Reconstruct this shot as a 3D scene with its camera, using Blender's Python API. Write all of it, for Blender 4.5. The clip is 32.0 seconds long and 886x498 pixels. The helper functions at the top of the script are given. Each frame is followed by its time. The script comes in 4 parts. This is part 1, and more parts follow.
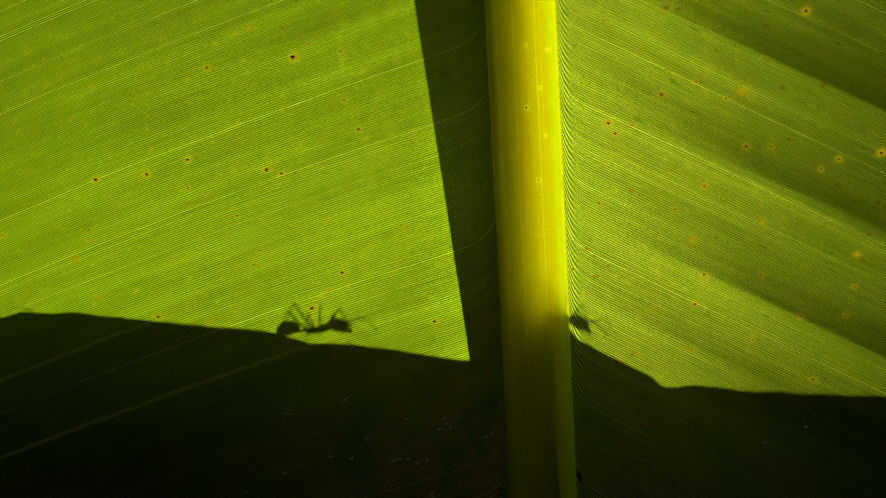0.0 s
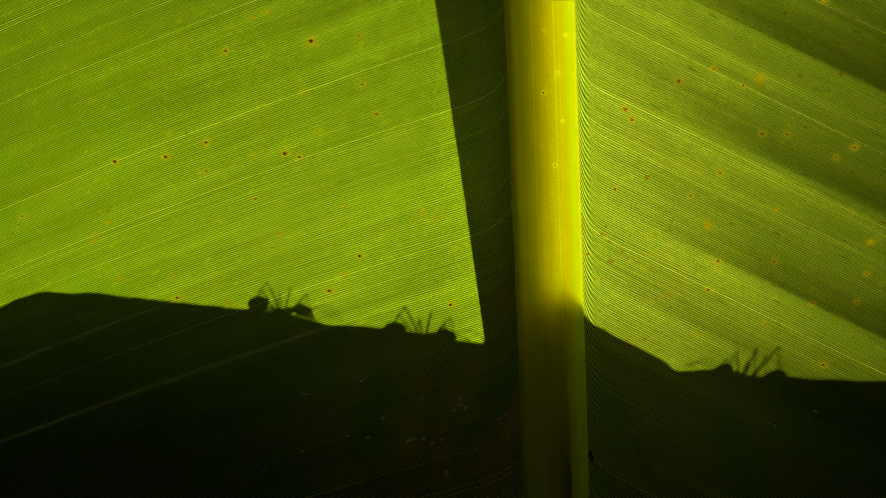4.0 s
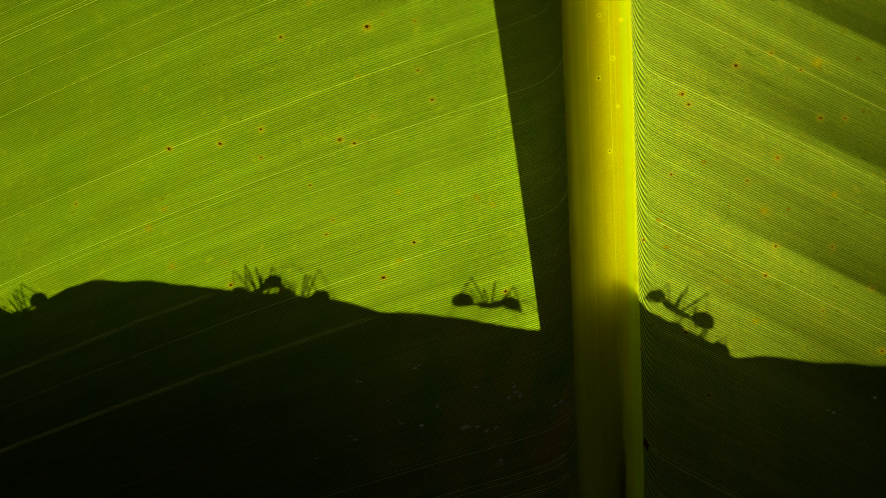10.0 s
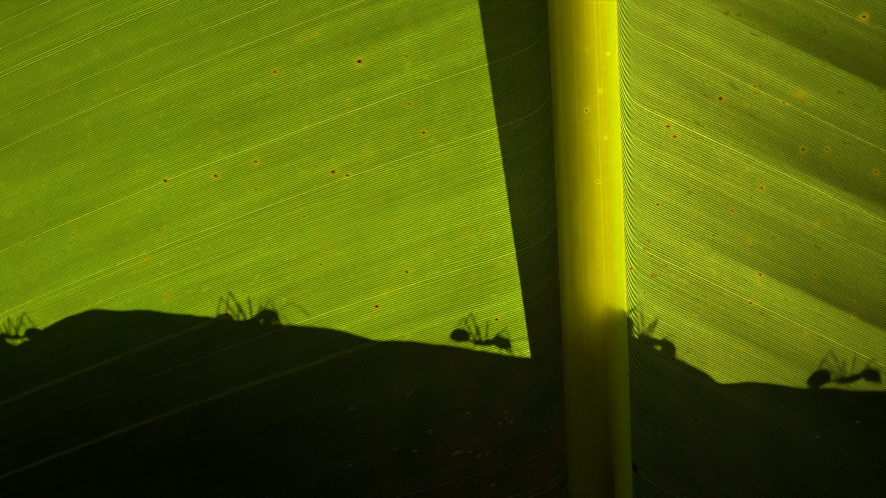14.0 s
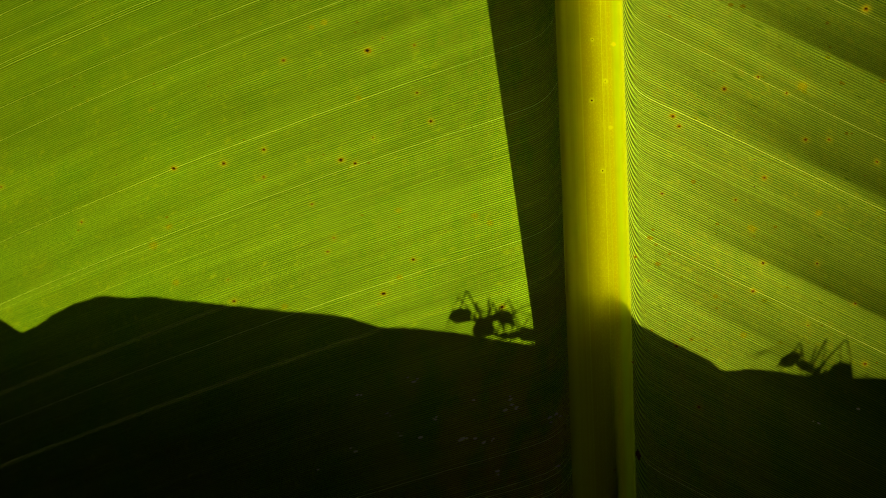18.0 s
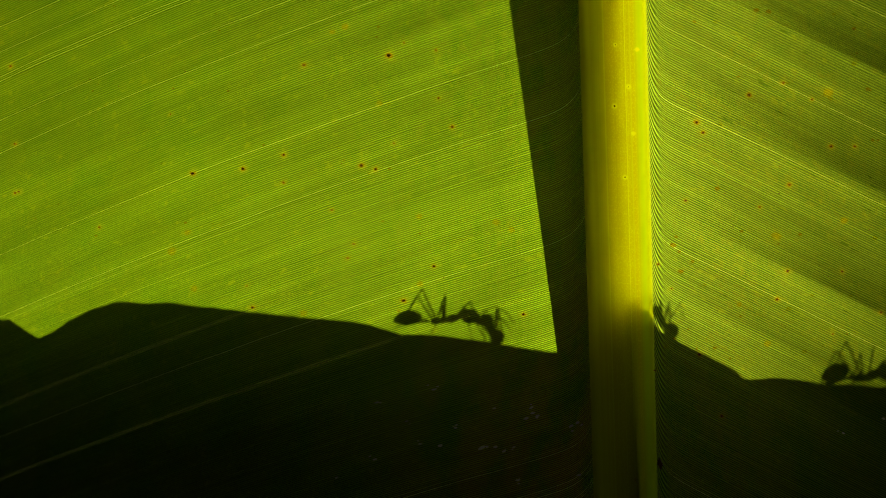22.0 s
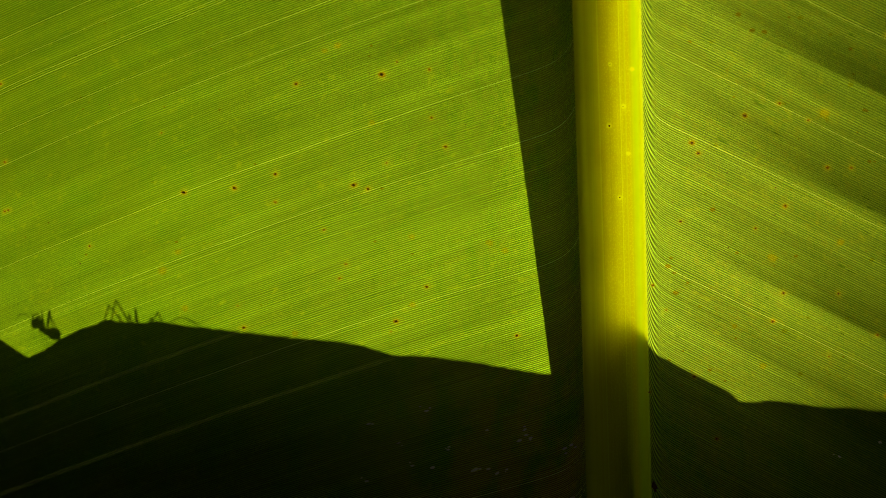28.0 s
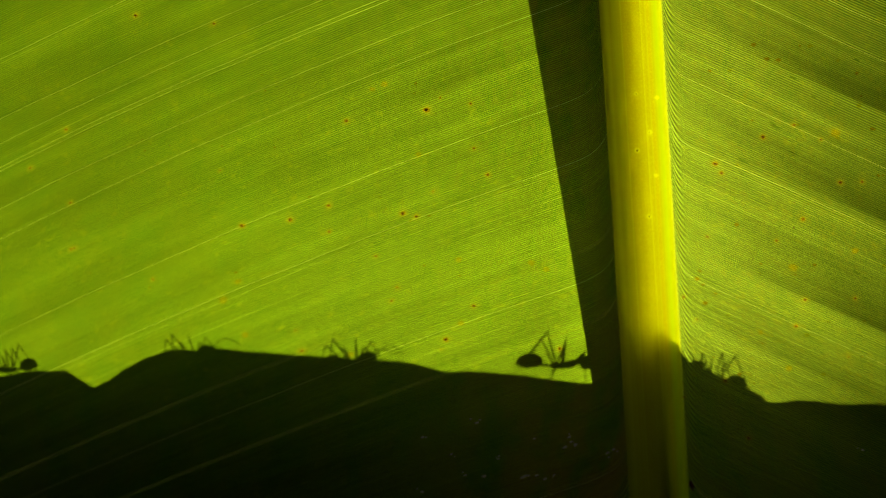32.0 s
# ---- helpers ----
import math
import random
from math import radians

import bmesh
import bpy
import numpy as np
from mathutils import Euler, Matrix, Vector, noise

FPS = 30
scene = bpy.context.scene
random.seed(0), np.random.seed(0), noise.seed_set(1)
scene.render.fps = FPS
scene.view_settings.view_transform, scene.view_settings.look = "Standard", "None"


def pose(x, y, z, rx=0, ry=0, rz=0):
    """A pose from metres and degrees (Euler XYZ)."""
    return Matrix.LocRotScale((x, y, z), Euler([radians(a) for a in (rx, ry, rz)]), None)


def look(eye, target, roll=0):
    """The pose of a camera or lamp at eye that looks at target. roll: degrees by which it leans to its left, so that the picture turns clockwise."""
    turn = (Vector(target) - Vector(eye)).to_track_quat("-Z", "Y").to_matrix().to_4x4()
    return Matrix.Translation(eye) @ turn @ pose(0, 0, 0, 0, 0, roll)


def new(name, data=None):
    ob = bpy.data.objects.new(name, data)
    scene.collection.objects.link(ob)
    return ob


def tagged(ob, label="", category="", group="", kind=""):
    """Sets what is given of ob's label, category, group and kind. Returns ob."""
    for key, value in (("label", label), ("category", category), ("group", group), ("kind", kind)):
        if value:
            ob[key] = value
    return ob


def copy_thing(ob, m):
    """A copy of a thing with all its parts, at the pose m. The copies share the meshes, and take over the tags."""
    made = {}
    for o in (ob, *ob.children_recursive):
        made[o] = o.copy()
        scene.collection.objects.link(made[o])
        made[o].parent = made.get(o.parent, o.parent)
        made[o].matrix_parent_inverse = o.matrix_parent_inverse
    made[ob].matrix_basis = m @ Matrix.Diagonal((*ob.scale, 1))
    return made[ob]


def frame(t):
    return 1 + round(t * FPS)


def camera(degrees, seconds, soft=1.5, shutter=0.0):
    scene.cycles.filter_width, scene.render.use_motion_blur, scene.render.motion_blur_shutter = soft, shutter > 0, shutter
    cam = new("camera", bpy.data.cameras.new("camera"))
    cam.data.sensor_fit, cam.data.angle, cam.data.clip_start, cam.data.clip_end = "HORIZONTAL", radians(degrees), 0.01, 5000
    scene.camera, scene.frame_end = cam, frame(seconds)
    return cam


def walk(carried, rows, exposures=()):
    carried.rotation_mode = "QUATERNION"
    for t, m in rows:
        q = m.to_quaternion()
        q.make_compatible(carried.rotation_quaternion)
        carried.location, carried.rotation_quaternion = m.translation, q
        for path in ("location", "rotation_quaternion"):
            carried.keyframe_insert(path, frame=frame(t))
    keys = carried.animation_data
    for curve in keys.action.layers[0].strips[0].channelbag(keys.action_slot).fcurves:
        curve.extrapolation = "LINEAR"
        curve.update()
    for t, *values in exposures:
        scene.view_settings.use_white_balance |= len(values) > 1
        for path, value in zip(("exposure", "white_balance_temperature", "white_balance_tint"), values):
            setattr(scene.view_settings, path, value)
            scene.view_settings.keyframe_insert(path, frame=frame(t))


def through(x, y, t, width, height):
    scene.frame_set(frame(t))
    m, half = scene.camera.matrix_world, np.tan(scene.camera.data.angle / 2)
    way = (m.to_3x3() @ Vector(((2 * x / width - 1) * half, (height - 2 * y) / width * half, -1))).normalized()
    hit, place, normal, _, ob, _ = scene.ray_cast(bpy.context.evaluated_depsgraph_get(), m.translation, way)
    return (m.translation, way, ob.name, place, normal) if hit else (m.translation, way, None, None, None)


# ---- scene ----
# Lengths are written in millimetres and turned into metres by MM. x runs across the leaf, y away from the
# camera towards the sun, z up; the leaf's blade lies close to y = 0 and LIFT is the height of its studied part.
MM = 0.001
LIFT = 120.0
EXPOSURE = -0.2
HALF, LIP, EDGE = 4.55, 5.2, 4.25              # half the midrib's width seen from the front, its wider lip, its edge towards the sun

cam = camera(50.0, 32.0, soft=1.0)
cam.data.dof.use_dof = True
cam.data.dof.focus_distance, cam.data.dof.aperture_fstop = 0.1335, 9.8
ROWS = [
    (0, 7.39, -128.55, 12.16, 84.60, 0.17, 3.28),
    (0.5, 7.29, -128.64, 14.97, 83.19, 0.20, 3.21),
    (1, 6.62, -128.52, 13.15, 83.89, 0.05, 3.33),
    (1.5, 5.37, -128.77, 15.29, 83.42, 0.03, 3.23),
    (2, 6.51, -129.56, 14.61, 83.72, -0.19, 3.21),
    (2.5, 5.91, -130.46, 15.99, 82.90, -0.26, 3.37),
    (3, 6.85, -130.08, 11.63, 84.21, -0.48, 3.78),
    (3.5, 5.94, -129.73, 15.98, 82.19, -0.26, 3.40),
    (4, 5.34, -129.55, 15.57, 82.20, -0.23, 3.40),
    (4.5, 4.01, -129.30, 14.66, 82.38, -0.17, 3.41),
    (5, 2.64, -129.11, 13.76, 82.59, -0.10, 3.42),
    (5.5, 1.92, -129.12, 13.35, 82.71, -0.06, 3.45),
    (6, 1.29, -129.33, 13.48, 82.84, 0.04, 3.62),
    (6.5, 0.87, -130.09, 13.34, 82.99, 0.01, 3.67),
    (7, 0.85, -130.93, 13.13, 82.97, -0.04, 3.84),
    (7.5, 0.86, -131.44, 12.70, 83.28, -0.06, 3.83),
    (8, -0.97, -131.19, 13.50, 82.70, -0.04, 3.61),
    (8.5, -1.92, -130.80, 12.32, 82.96, -0.11, 3.92),
    (9, -2.47, -130.46, 11.56, 82.95, -0.14, 3.94),
    (9.5, -1.79, -129.99, 11.66, 82.80, -0.09, 3.94),
    (10, -1.07, -129.94, 12.16, 82.84, -0.05, 3.88),
    (10.5, -2.33, -130.19, 12.55, 82.64, 0.01, 3.36),
    (11, -2.24, -130.33, 13.05, 83.16, -0.01, 3.74),
    (11.5, -3.40, -130.28, 13.28, 82.97, -0.01, 3.65),
    (12, -2.23, -129.87, 14.05, 82.78, -0.09, 3.90),
    (12.5, -2.19, -130.56, 14.65, 83.12, 0.08, 3.99),
    (13, -2.45, -130.59, 15.02, 83.10, 0.13, 3.64),
    (13.5, -1.06, -131.34, 15.15, 83.42, 0.14, 3.60),
    (14, -0.77, -132.04, 16.41, 82.91, 0.16, 3.43),
    (14.5, -2.05, -133.33, 15.61, 83.26, 0.21, 2.75),
    (15, -1.79, -133.93, 15.52, 83.26, 0.17, 2.70),
    (15.5, -1.05, -134.82, 15.24, 83.29, 0.07, 2.76),
    (16, -0.33, -135.56, 14.94, 83.31, -0.03, 2.85),
    (16.5, -0.15, -135.72, 14.82, 83.30, -0.07, 2.90),
    (17, -0.31, -134.82, 14.40, 83.28, -0.04, 3.06),
    (17.5, -1.81, -133.80, 14.96, 83.07, -0.05, 2.97),
    (18, -2.87, -133.61, 14.58, 83.03, -0.10, 2.91),
    (18.5, -2.91, -133.57, 14.65, 82.94, -0.22, 3.29),
    (19, -3.72, -133.58, 14.66, 83.08, -0.20, 3.15),
    (19.5, -6.07, -132.93, 15.25, 82.94, -0.20, 2.75),
    (20, -5.54, -132.12, 15.51, 82.75, -0.21, 3.29),
    (20.5, -5.10, -132.29, 14.82, 83.17, -0.34, 3.48),
    (21, -4.46, -132.26, 15.31, 82.99, -0.26, 3.75),
    (21.5, -5.29, -132.35, 14.62, 83.41, -0.32, 3.21),
    (22, -5.41, -132.43, 15.14, 83.12, -0.25, 3.13),
    (22.5, -5.50, -132.44, 15.10, 83.25, -0.28, 3.00),
    (23, -4.54, -131.92, 17.14, 82.37, -0.24, 3.31),
    (23.5, -4.08, -131.88, 16.83, 82.63, -0.13, 3.48),
    (24, -5.28, -132.37, 15.94, 83.12, -0.15, 3.01),
    (24.5, -5.62, -132.65, 15.88, 83.11, -0.10, 3.23),
    (25, -7.65, -132.58, 15.56, 83.27, -0.16, 3.00),
    (25.5, -8.02, -132.40, 17.07, 83.03, -0.24, 2.72),
    (26, -7.72, -132.16, 17.08, 83.05, -0.28, 2.79),
    (26.5, -6.60, -131.70, 16.89, 83.13, -0.33, 3.05),
    (27, -5.41, -131.25, 16.67, 83.22, -0.38, 3.29),
    (27.5, -4.92, -131.06, 16.61, 83.30, -0.41, 3.34),
    (28, -4.49, -130.94, 17.48, 83.28, -0.41, 3.16),
    (28.5, -5.61, -131.26, 17.11, 83.69, -0.46, 2.62),
    (29, -5.59, -131.11, 17.22, 83.75, -0.49, 2.47),
    (29.5, -4.28, -132.12, 18.07, 83.48, -0.37, 3.17),
    (30, -3.85, -132.87, 18.36, 83.88, 0.17, 3.20),
    (30.5, -6.51, -135.36, 18.36, 83.70, 0.74, 3.46),
    (31, -19.97, -132.69, 14.84, 83.43, 1.32, 3.10),
    (31.2, -16.32, -135.52, 17.96, 83.47, 1.49, 4.34),
    (31.5, -16.41, -138.52, 19.77, 83.80, 1.69, 2.75),
    (31.7, -11.23, -138.75, 20.83, 84.14, 1.62, 3.14),
    (32, -14.32, -140.50, 18.37, 84.70, 1.44, 1.45),
]
walk(cam, [(t, pose(x * MM, y * MM, (z + LIFT) * MM, rx, ry, rz)) for t, x, y, z, rx, ry, rz in ROWS],
     [(t, EXPOSURE + e) for t, e in ((0.0, 0.2), (2.0, 0.16), (3.5, 0.1), (6.0, 0.14), (7.0, 0.18), (9.0, 0.08), (12.0, 0.04),
                                     (14.0, 0.02), (20.0, 0.0), (25.0, 0.0), (28.0, 0.05), (30.0, 0.08), (31.0, 0.1), (32.0, 0.25))])

# ---- sun and sky ----
SUN_X, SUN_Z = 0.6, 0.55            # slopes of the sunlight against the leaf's normal
towards = Vector((SUN_X, 1.0, SUN_Z)).normalized()
elevation = math.asin(towards.z)
azimuth = math.atan2(towards.x, towards.y)
sun = new("sun", bpy.data.lights.new("sun", "SUN"))
sun.data.energy, sun.data.angle, sun.data.color = 5.0, radians(0.7), (1.0, 0.95, 0.86)
sun.matrix_world = look(towards, (0, 0, 0))
world = bpy.data.worlds.new("sky")
scene.world = world
world.use_nodes = True
wt = world.node_tree
sky = wt.nodes.new("ShaderNodeTexSky")
sky.sky_type, sky.sun_disc = "NISHITA", False
sky.sun_elevation, sky.sun_rotation = elevation, azimuth
wt.links.new(sky.outputs[0], wt.nodes["Background"].inputs[0])
wt.nodes["Background"].inputs[1].default_value = 0.05


# ---- materials ----
class Nodes:
    """A short hand for building node materials."""

    def __init__(self, name):
        self.mat = bpy.data.materials.new(name)
        self.mat.use_nodes = True
        self.tree = self.mat.node_tree
        self.tree.nodes.clear()

    def plug(self, node, key, value):
        socket = node.inputs[int(key[1:])] if key[0] == "i" and key[1:].isdigit() else node.inputs[key]
        if isinstance(value, bpy.types.NodeSocket):
            self.tree.links.new(value, socket)
        elif isinstance(value, bpy.types.Node):
            self.tree.links.new(value.outputs[0], socket)
        else:
            socket.default_value = value

    def math(self, op, a, b=0.0, c=0.0):
        node = self.tree.nodes.new("ShaderNodeMath")
        node.operation = op
        for n, v in enumerate((a, b, c)):
            self.plug(node, "i%d" % n, v)
        return node.outputs[0]

    def ramp(self, value, low, high, a=0.0, b=1.0):
        node = self.tree.nodes.new("ShaderNodeMapRange")
        node.interpolation_type = "SMOOTHSTEP"
        for n, v in enumerate((value, low, high, a, b)):
            self.plug(node, "i%d" % n, v)
        return node.outputs[0]

    def mix(self, fac, a, b):
        node = self.tree.nodes.new("ShaderNodeMix")
        node.data_type = "RGBA"
        self.plug(node, "i0", fac)
        self.plug(node, "i6", a)
        self.plug(node, "i7", b)
        return node.outputs[2]

    def noise(self, vector, scale, detail=3.0, rough=0.55):
        node = self.tree.nodes.new("ShaderNodeTexNoise")
        if vector is not None:
            self.plug(node, "Vector", vector)
        node.inputs["Scale"].default_value = scale
        node.inputs["Detail"].default_value = detail
        node.inputs["Roughness"].default_value = rough
        return node.outputs[0]

    def combine(self, x, y, z=0.0):
        node = self.tree.nodes.new("ShaderNodeCombineXYZ")
        for n, v in enumerate((x, y, z)):
            self.plug(node, "i%d" % n, v)
        return node.outputs[0]

    def scale(self, color, k):
        node = self.tree.nodes.new("ShaderNodeVectorMath")
        node.operation = "SCALE"
        self.plug(node, "i0", color)
        self.plug(node, "Scale", k)
        return node.outputs[0]

    def bump(self, height, strength, distance):
        node = self.tree.nodes.new("ShaderNodeBump")
        self.plug(node, "Height", height)
        node.inputs["Strength"].default_value = strength
        node.inputs["Distance"].default_value = distance
        return node.outputs[0]

    def done(self, shader):
        out = self.tree.nodes.new("ShaderNodeOutputMaterial")
        self.tree.links.new(shader, out.inputs[0])
        return self.mat


def principled(n, color, rough, **more):
    node = n.tree.nodes.new("ShaderNodeBsdfPrincipled")
    n.plug(node, "Base Color", color)
    n.plug(node, "Roughness", rough)
    for key, value in more.items():
        n.plug(node, key.replace("_", " "), value)
    return node


def blade_material(name, green, yellow, dull, deep, far, reach, rim, shade_lift, pitch, still):
    """A living leaf blade lit from behind: fine parallel veins, stronger veins between them, mottling."""
    n = Nodes(name)
    uv = n.tree.nodes.new("ShaderNodeUVMap")
    uv.uv_map = "vein"
    sep = n.tree.nodes.new("ShaderNodeSeparateXYZ")
    n.tree.links.new(uv.outputs[0], sep.inputs[0])
    s, u = sep.outputs[0], sep.outputs[1]
    wander = n.noise(n.combine(n.math("MULTIPLY", s, 0.35), n.math("MULTIPLY", u, 0.045)), 1.0, 2.0)
    waver = n.noise(n.combine(n.math("MULTIPLY", s, 1.3), n.math("MULTIPLY", u, 0.16), 23.0), 1.0, 1.0)
    s1 = n.math("MULTIPLY_ADD", waver, 0.16, n.math("MULTIPLY_ADD", wander, 0.35, s))
    # fine veins, two or three to the millimetre
    fine = n.math("ABSOLUTE", n.math("MULTIPLY_ADD", n.math("FRACT", n.math("MULTIPLY", s1, pitch)), 2.0, -1.0))
    line = n.ramp(fine, 0.38, 0.92)
    if rim:
        # close to the midrib the veins run together in bundles
        bundle = n.math("ABSOLUTE", n.math("MULTIPLY_ADD", n.math("FRACT", n.math("MULTIPLY", s1, pitch * 0.36)), 2.0, -1.0))
        apart = n.ramp(u, 0.7, 1.9)
        line = n.math("MULTIPLY_ADD", n.math("SUBTRACT", line, n.ramp(bundle, 0.4, 0.8)), apart, n.ramp(bundle, 0.4, 0.8))
    fade = n.noise(n.combine(n.math("MULTIPLY", s, pitch), n.math("MULTIPLY", u, 0.03)), 1.0, 1.0)
    line = n.math("MULTIPLY", line, n.ramp(fade, 0.3, 0.7, 0.82, 1.0))
    # every vein has its own strength, and a few stand out
    which = n.tree.nodes.new("ShaderNodeTexWhiteNoise")
    which.noise_dimensions = "1D"
    n.plug(which, "W", n.math("FLOOR", n.math("MULTIPLY_ADD", s1, pitch, 0.5)))
    line = n.math("MULTIPLY", line, n.math("MULTIPLY_ADD", which.outputs[0], 0.22 + 0.12 * rim, 0.76 - 0.07 * rim))
    strong = n.math("MULTIPLY", n.ramp(fine, 0.5, 0.85), n.ramp(which.outputs[0], 0.88, 0.98))
    # mottling along and across the veins
    streak = n.noise(n.combine(n.math("MULTIPLY", s, 1.1), n.math("MULTIPLY", u, 0.06)), 1.0, 3.0)
    blotch = n.noise(n.combine(n.math("MULTIPLY", s, 0.12), n.math("MULTIPLY", u, 0.12)), 1.0, 4.0)
    grain = n.noise(n.combine(n.math("MULTIPLY", s, 3.0), n.math("MULTIPLY", u, 1.6)), 1.0, 2.0)
    near = n.ramp(u, 2.0, 26.0, 1.0, 0.0)
    tone = n.mix(n.ramp(blotch, 0.32, 0.68), green, yellow)
    patch = n.noise(n.combine(n.math("MULTIPLY", s, 0.55), n.math("MULTIPLY", u, 0.22), 7.0), 1.0, 3.0)
    tone = n.mix(n.ramp(patch, 0.42, 0.72, 0.0, 0.55), tone, yellow)
    tone = n.mix(n.math("MULTIPLY", near, 0.6), tone, yellow)
    tone = n.mix(n.ramp(streak, 0.3, 0.75, 0.0, 0.2), tone, dull)
    tone = n.mix(n.ramp(grain, 0.35, 0.75, 0.0, 0.35), tone, dull)
    # small yellow flecks where the tissue has thinned
    fleck = n.ramp(n.noise(n.combine(n.math("MULTIPLY", s, 1.15), n.math("MULTIPLY", u, 0.8), 3.0), 1.0, 2.0), 0.56, 0.72)
    sparse = n.ramp(patch, 0.46, 0.56)
    fleck = n.math("MULTIPLY", fleck, sparse)
    # the tone darkens upwards, towards the stalk
    darken_up = n.ramp(n.math("MULTIPLY_ADD", blotch, 22.0, s), deep, deep + 55.0, 0.0, 0.36)
    # far from the midrib the fine veins stand out less
    calm = n.ramp(u, *still)
    pale = (min(1.0, yellow[0] * (2.05 + 0.6 * rim)), min(1.0, yellow[1] * (2.15 + 0.6 * rim)), yellow[2] * 4 + 0.008 + 0.04 * rim, 1)
    tone = n.mix(n.math("MULTIPLY", line, 0.95), n.scale(n.mix(n.math("SUBTRACT", 0.85, calm), tone, dull), n.math("MULTIPLY_ADD", calm, 1.3, 0.64 - 0.16 * rim)), n.mix(n.math("MULTIPLY_ADD", calm, 1.2, 0.04), pale, tone))
    tone = n.mix(n.math("MULTIPLY", strong, 0.5 - 0.3 * rim), tone, n.mix(0.25 + 0.4 * rim, pale, (0.8, 0.95, 0.05, 1)))
    # ageing tissue is freckled orange brown
    freckle = n.noise(n.combine(n.math("MULTIPLY", s, 1.5), n.math("MULTIPLY", u, 1.1), 17.0), 1.0, 4.0, 0.65)
    aged = n.ramp(n.noise(n.combine(n.math("MULTIPLY", s, 0.16), n.math("MULTIPLY", u, 0.07), 19.0), 1.0, 2.0), 0.38, 0.6, 0.25, 1.0)
    freckle = n.math("MULTIPLY", n.ramp(freckle, 0.45, 0.68, 0.0, 0.10 + 0.42 * rim), aged)
    tone = n.mix(freckle, tone, (0.36, 0.29, 0.002, 1))
    cloud = n.noise(n.combine(n.math("MULTIPLY", s, 0.30), n.math("MULTIPLY", u, 0.03), 5.0), 1.0, 4.0, 0.6)
    tone = n.scale(tone, n.ramp(cloud, 0.3, 0.7, 0.85, 1.13))
    tone = n.mix(n.math("MULTIPLY", fleck, 0.26), tone, (yellow[0] * 2.1, yellow[1] * 1.6, yellow[2], 1))
    # outward darkening puts the shade of pleats and curl into the colour
    tone = n.scale(tone, n.math("MULTIPLY", n.math("SUBTRACT", 1.0, darken_up), n.ramp(u, *reach, 1.0, 1.0 - far)))
    # tissue yellows and thins round the dead spots
    halo = n.tree.nodes.new("ShaderNodeAttribute")
    halo.attribute_name = "thin"
    tone = n.mix(n.math("MULTIPLY", halo.outputs["Fac"], 0.4), tone, (0.60, 0.46, 0.004, 1))
    # the blade turns bright yellow where it joins the midrib
    tone = n.mix(n.ramp(u, -0.3, 0.3, rim, 0.0), tone, (0.42, 0.56, 0.006, 1))
    # brighter beside the midrib: light scattered into the keel's shadow, put into the colour
    tone = n.scale(tone, n.ramp(u, 1.0, 12.0, 1.0 + shade_lift, 1.0))
    relief = n.math("ADD", n.math("MULTIPLY", line, 0.5), strong)
    normal = n.bump(relief, 0.2, 0.00006)
    through = n.tree.nodes.new("ShaderNodeBsdfTranslucent")
    n.plug(through, "Color", tone)
    # the front skin is stained brown in places, most of all beside the midrib
    rust = n.noise(n.combine(n.math("MULTIPLY", s, 0.10), n.math("MULTIPLY", u, 0.16), 11.0), 1.0, 4.0, 0.6)
    rust = n.math("MULTIPLY", n.ramp(rust, 0.34, 0.6), n.ramp(u, 2.0, 40.0, 1.0 - rim, 0.3 - 0.3 * rim))
    front = n.mix(rust, (0.040, 0.084, 0.013, 1), (0.22, 0.10, 0.025, 1))
    # skin lightened beside the midrib, darkened outward: brightness of the shaded part painted in
    front = n.scale(front, n.ramp(u, 8.0, 60.0, 1.15, 0.6))
    bold = n.math("MULTIPLY", n.ramp(fine, 0.5, 0.85), n.ramp(which.outputs[0], 0.94, 0.97))
    skin = principled(n, n.mix(bold, front, (0.50, 0.47, 0.24, 1)), 0.42, Normal=normal)
    skin.inputs["Specular IOR Level"].default_value = 0.15
    both = n.tree.nodes.new("ShaderNodeAddShader")
    n.tree.links.new(through.outputs[0], both.inputs[0])
    n.tree.links.new(skin.outputs[0], both.inputs[1])
    return n.done(both.outputs[0])


